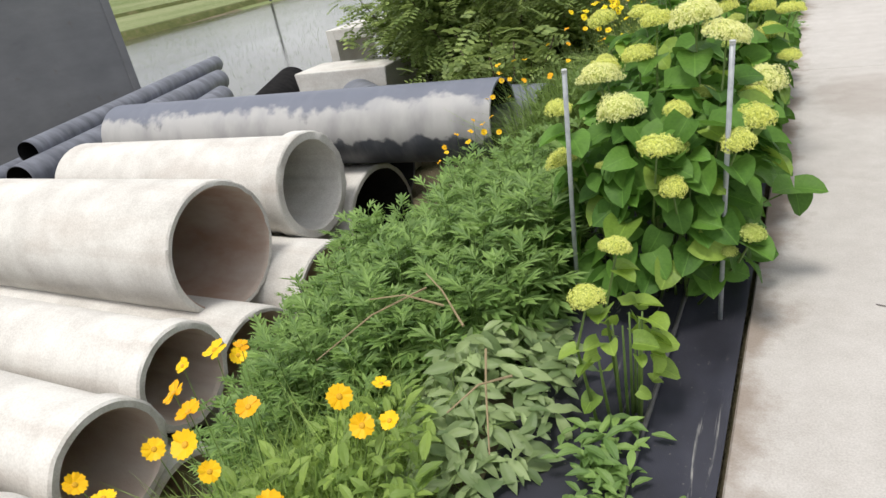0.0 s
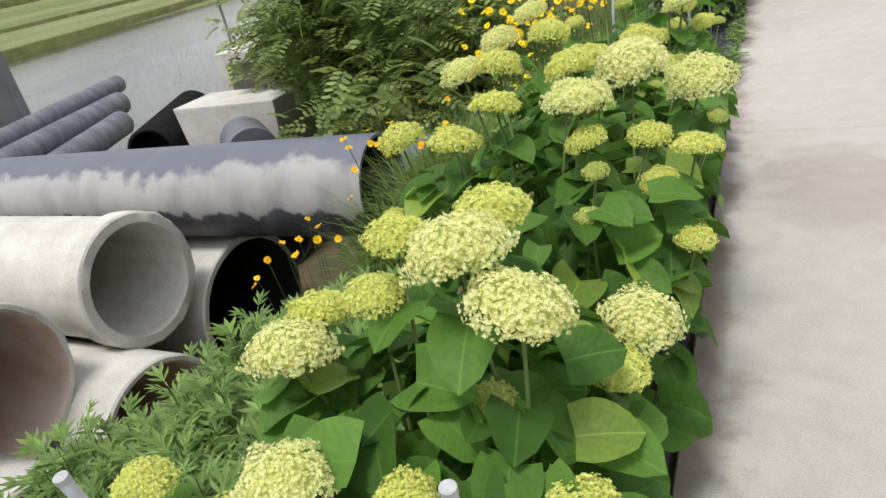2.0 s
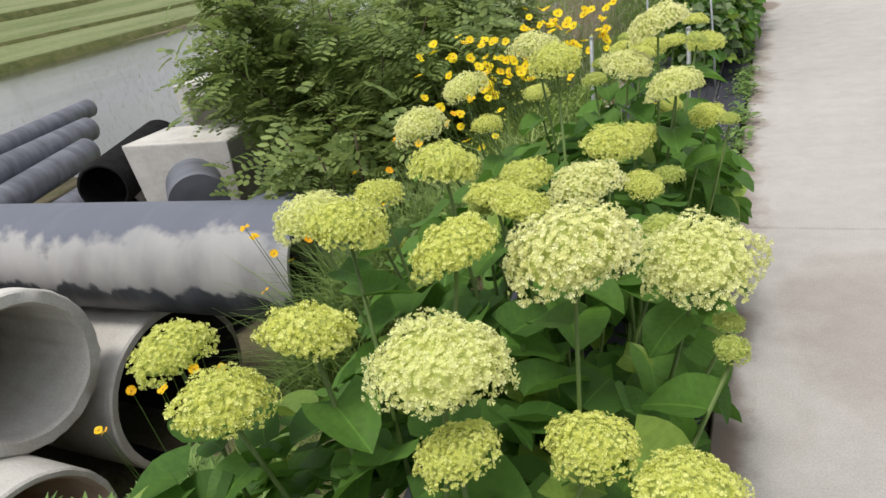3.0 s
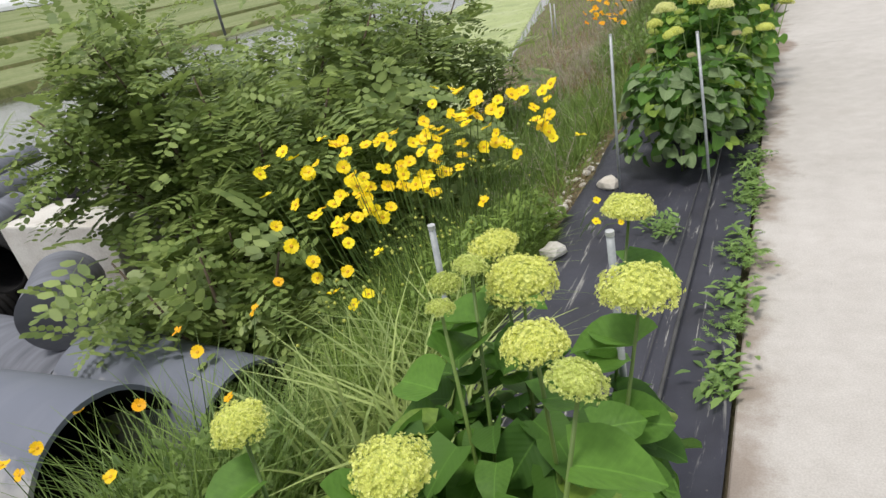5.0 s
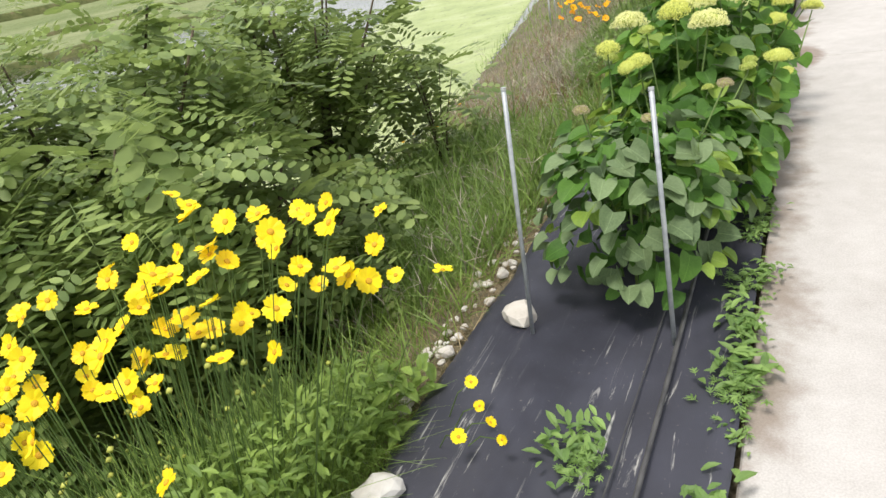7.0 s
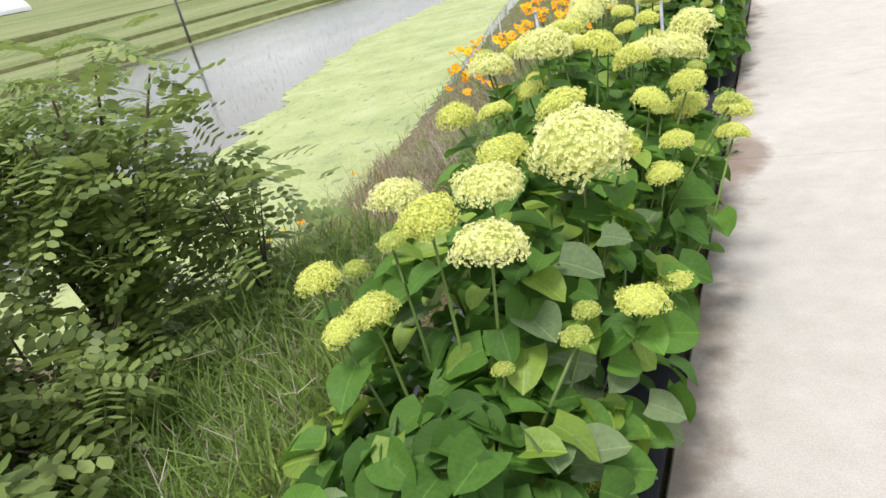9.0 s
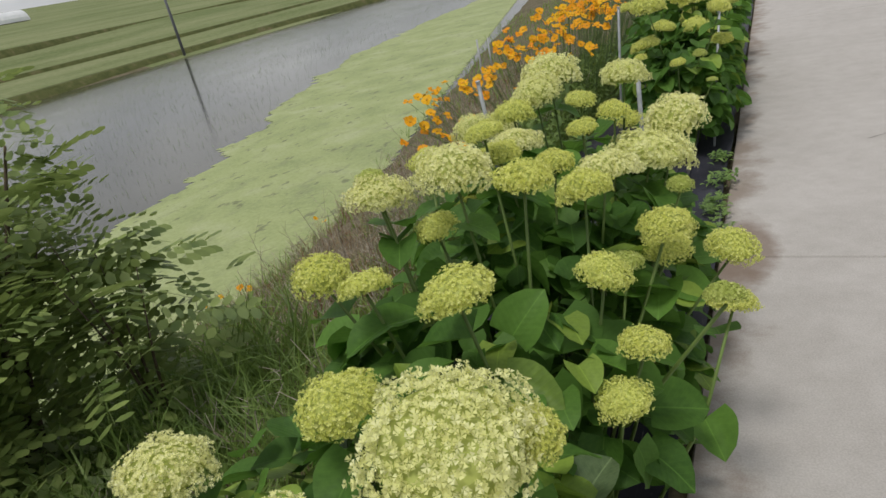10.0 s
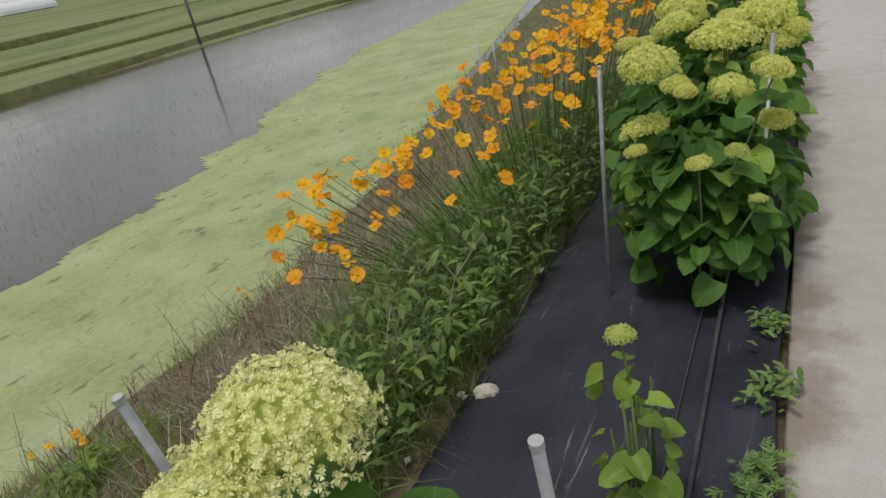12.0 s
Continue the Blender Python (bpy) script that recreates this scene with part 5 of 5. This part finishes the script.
# ---------------------------------------------------------------- grasses and weeds
grass_patch("grass", "tall pale grass tuft at the end of the flower row", spots_in(520, 1, -1.75, -0.85, 6.75, 7.45), 0.62, PALE_GRASS, 51, 0.5)
grass_patch("grass", "green grass covering the bank", spots_in(9000, 2, -6.6, -1.15, 8.6, 16.5, lambda x, y: x < cloth_edge(y) - 0.05 and x > toe(y) and (y < 12.3 or noise.noise((x * 0.9, y * 0.9, 4)) > 0.04 - 0.12 * (x + 3))), 0.30, GRASS, 52, 0.55)
grass_patch("grass", "green grass covering the far bank", spots_in(4500, 3, -14, -1.2, 16.5, 45, lambda x, y: toe(y) < x < cloth_edge(y) - 0.05), 0.34, GRASS, 53, 0.45, 2.2)
grass_patch("dry_grass", "dry straw and dead stalks on the bank", spots_in(6500, 4, -6.6, -1.2, 9.0, 24, lambda x, y: toe(y) < x < cloth_edge(y) - 0.06 and noise.noise((x, y, 0)) > -0.1), 0.26, DRY, 54, 0.9)


def brush(n, seed, keep, height, mat, label):
    """Dead branching stalks: a thin stem with bare side twigs each."""
    rng = random.Random(seed)
    sets = []
    for x, y in spots_in(n, seed, -6.7, -1.3, 9.5, 24, keep):
        h = height * rng.uniform(0.4, 1.2)
        p = Vector((x, y, on_slope(x, y) - 0.02))
        top = p + Vector((rng.uniform(-0.45, 0.45) * h, rng.uniform(-0.45, 0.45) * h, h))
        sets.append(tube([p, p.lerp(top, 0.5) + Vector((0, 0, 0.03)), top], [0.004, 0.003, 0.0015], 3, False))
        for _ in range(rng.randrange(3, 8)):
            a = p.lerp(top, rng.uniform(0.25, 0.95))
            d = Vector((rng.uniform(-1, 1), rng.uniform(-1, 1), rng.uniform(-0.1, 1.0))) * h * rng.uniform(0.15, 0.4)
            sets.append(tube([a, a + d], [0.0022, 0.001], 3, False))
    tagged(new("dead_brush", mesh_of("dead_brush", *joined(*sets), mat)), label, "dead brush", kind="stuff")


brush(900, 81, lambda x, y: toe(y) < x < cloth_edge(y) - 0.3 and noise.noise((x * 0.8, y * 0.8, 2)) > -0.15, 0.34, BRUSH, "bare grey dead stalks and twigs on the bank")
brush(260, 82, lambda x, y: toe(y) < x < -3.2 and y > 12.5 and noise.noise((x * 0.7, y * 0.7, 7)) > 0.0, 0.30, RUST, "rusty brown dry weeds near the water")
brush(220, 84, lambda x, y: -2.9 < x < cloth_edge(y) - 0.1 and 13.0 < y < 16.5, 0.5, BRUSH, "dry flower stalks among the daisies")
brush(260, 85, lambda x, y: x < cloth_edge(y) - 0.02 and x > -2.6 and 13.1 < y < 14.7, 0.28, RUST, "reddish dry weeds beside the cloth")
grass_patch("grass", "dark green tussocks of grass beside the bushes", spots_in(3600, 16, -3.4, -1.2, 9.8, 12.4, lambda x, y: toe(y) < x < cloth_edge(y) - 0.12 and noise.noise((x * 1.6, y * 1.6, 3)) > -0.25), 0.42, FINE, 63, 0.5)
grass_patch("grass", "dark weeds crowding under the shrub", spots_in(5200, 17, -4.8, -2.1, 10.3, 13.0, lambda x, y: x > toe(y) - 0.3), 0.60, FINE, 64, 0.6)
brush(90, 86, lambda x, y: x < cloth_edge(y) - 0.1 and x > -2.4 and 9.6 < y < 12.0, 0.36, BRUSH, "straggling dry stalks on the bank beside the bushes")
brush(60, 83, lambda x, y: toe(y) < x < -3.0 and y > 12, 0.75, BRUSH, "tall bare weed stems standing at the shore")
grass_patch("dry_grass", "pale dead grass tufts on the bank", spots_in(6500, 14, -6.6, -1.5, 11.5, 22, lambda x, y: toe(y) < x < cloth_edge(y) - 0.3 and noise.noise((x * 1.3, y * 1.3, 11)) > 0.02), 0.22, PALE_DRY, 58, 1.1, 0.8)
grass_patch("dry_grass", "trampled straw litter beside the cloth", spots_in(5200, 15, -1.9, -0.85, 8.3, 15, lambda x, y: -0.36 < x - cloth_edge(y) < 0.04), 0.12, DRY, 59, 1.45, 0.8)
grass_patch("grass", "short grass beside the stones at the cloth", spots_in(2600, 12, -2.6, -1.0, 8.6, 14.5, lambda x, y: x < cloth_edge(y) - 0.10), 0.20, GRASS, 61, 0.6)
grass_patch("grass", "green grass on the bank before the pipes", spots_in(2600, 5, -3.3, -0.7, 0.0, 8.4, lambda x, y: toe(y) < x < cloth_edge(y) - 0.04), 0.32, GRASS, 55, 0.45)
grass_patch("dry_grass", "dry straw along the cloth's edge", spots_in(700, 6, -1.35, -0.9, 7.0, 15, lambda x, y: -0.22 < x - cloth_edge(y) < 0.02), 0.16, DRY, 56, 1.1)


def rosette(x, y, size, n, seed, z=0.012, mat=MUGWORT):
    rng = random.Random(seed)
    places = []
    for _ in range(n):
        a = rng.uniform(0, 6.283)
        d = Vector((math.cos(a), math.sin(a), rng.uniform(-0.05, 0.9)))
        p = (rng.gauss(0, size * 0.35), rng.gauss(0, size * 0.55), rng.uniform(0, size * 0.5))
        places.append(axes_at(p, d, Vector((0, 0, 1)) - d * 0.3, rng.uniform(0.25, 0.55) * size))
    ob = new("weed", mesh_of("weed", *scatter(LANCE if seed % 3 else LOBED, places), mat))
    ob.location = (x, y, z)
    tagged(ob, "small leafy green weed growing at the path's edge", "weed", "weeds along the path", "stuff")


rng = random.Random(8)
for n in range(16):
    rosette(-0.03 + rng.uniform(-0.04, 0.05), 7.35 + 0.21 * n + rng.uniform(-0.10, 0.10), rng.uniform(0.06, 0.14), rng.randrange(28, 75), 100 + n)
for n, (x, y, s) in enumerate(((-0.43, 8.72, 0.11), (-0.38, 8.66, 0.08), (-0.33, 2.18, 0.14), (-0.28, 2.1, 0.1), (-0.05, 13.8, 0.12), (-0.04, 14.2, 0.10), (-0.07, 14.6, 0.09), (-0.02, 13.45, 0.11), (-0.03, 2.0, 0.07), (-0.03, 9.4, 0.1))):
    rosette(x, y, s, 70, 140 + n, 0.03)
rng = random.Random(9)
ms = [upright((x, y, WZ - 0.02), rng, rng.uniform(0.10, 0.2), 0.3, 1.6) for x, y in spots_in(22000, 9, -50, -11, 9, 75, lambda x, y: x < weed_edge(y) - 0.3 and not (x > -16.5 and y < 13))]
ob = new("rice_seedlings", mesh_of("rice_seedlings", *scatter(BLADES[0], ms), RICE))
tagged(ob, "young rice seedlings standing in the paddy water", "rice", kind="stuff")


# ---------------------------------------------------------------- stones
def stone(x, y, size, seed, z=0.0):
    bm = bmesh.new()
    bmesh.ops.create_icosphere(bm, subdivisions=2, radius=1.0)
    for q in bm.verts:
        n = 1 + 0.35 * noise.noise(q.co * 1.1 + Vector((seed * 3.1, 0, 0))) + 0.12 * noise.noise(q.co * 3.0 + Vector((seed, 0, 0)))
        q.co = Vector((q.co.x * size * n, q.co.y * size * n * 0.75, max(-0.4, q.co.z * 0.62) * size * n))
    me = bpy.data.meshes.new("stone")
    bm.to_mesh(me)
    bm.free()
    me.materials.append(STONE)
    ob = new("stone", me)
    ob.matrix_basis = pose(x, y, z + size * 0.26, 0, 0, seed * 67)
    tagged(ob, "pale broken stone lying at the cloth's edge", "stone", "stones along the cloth")


stone(-0.93, 8.41, 0.075, 1, 0.02)
stone(-0.85, 9.38, 0.085, 2, 0.01)
stone(-1.0, 14.05, 0.05, 3, 0.0)
rng = random.Random(12)
for n in range(110):
    y = rng.uniform(8.4, 10.7) if n < 95 else rng.uniform(13.0, 16.5)
    x = cloth_edge(y) - rng.uniform(0.0, 0.24)
    stone(x, y, rng.choice((0.010, 0.014, 0.018, 0.022, 0.032)) * rng.uniform(0.7, 1.2), 10 + n, on_slope(x, y) + 0.01)

# ---------------------------------------------------------------- far things
for x, y, h in ((-6.0, 25.2, 1.15), (-6.4, 26.9, 0.95)):
    post = holder("marker_post", (x, y, on_slope(x, y)), "thin pale post standing on the far bank", "post", "marker posts")
    piece("shaft", mesh_of("shaft", *tube([(0, 0, -0.1), (0.02, 0.02, h)], 0.022, 8), CAP, smooth=True), post)
post = holder("utility_pole", (-56.0, 65.0, -1.9), "slim grey pole standing beside the paddy", "pole")
piece("shaft", mesh_of("shaft", *tube([(0, 0, 0), (0, 0, 4), (0, 0, 8.8)], [0.16, 0.14, 0.11], 12), GREY_STEEL, smooth=True), post)
house = holder("greenhouse", (-230.0, 159.0, 12.5), "far white plastic tunnel greenhouse among the fields", "greenhouse")
arc = [(4.2 * math.cos(math.pi * i / 10), 3.8 * math.sin(math.pi * i / 10)) for i in range(11)]
for dx in (0,):
    v = [(dx + a, y, b) for y in (-10, 10) for a, b in arc]
    f = [(i, i + 1, i + 12, i + 11) for i in range(10)] + [tuple(range(11)), tuple(range(21, 10, -1))]
    piece("tunnel", mesh_of("tunnel", v, f, FILM, smooth=False), house)
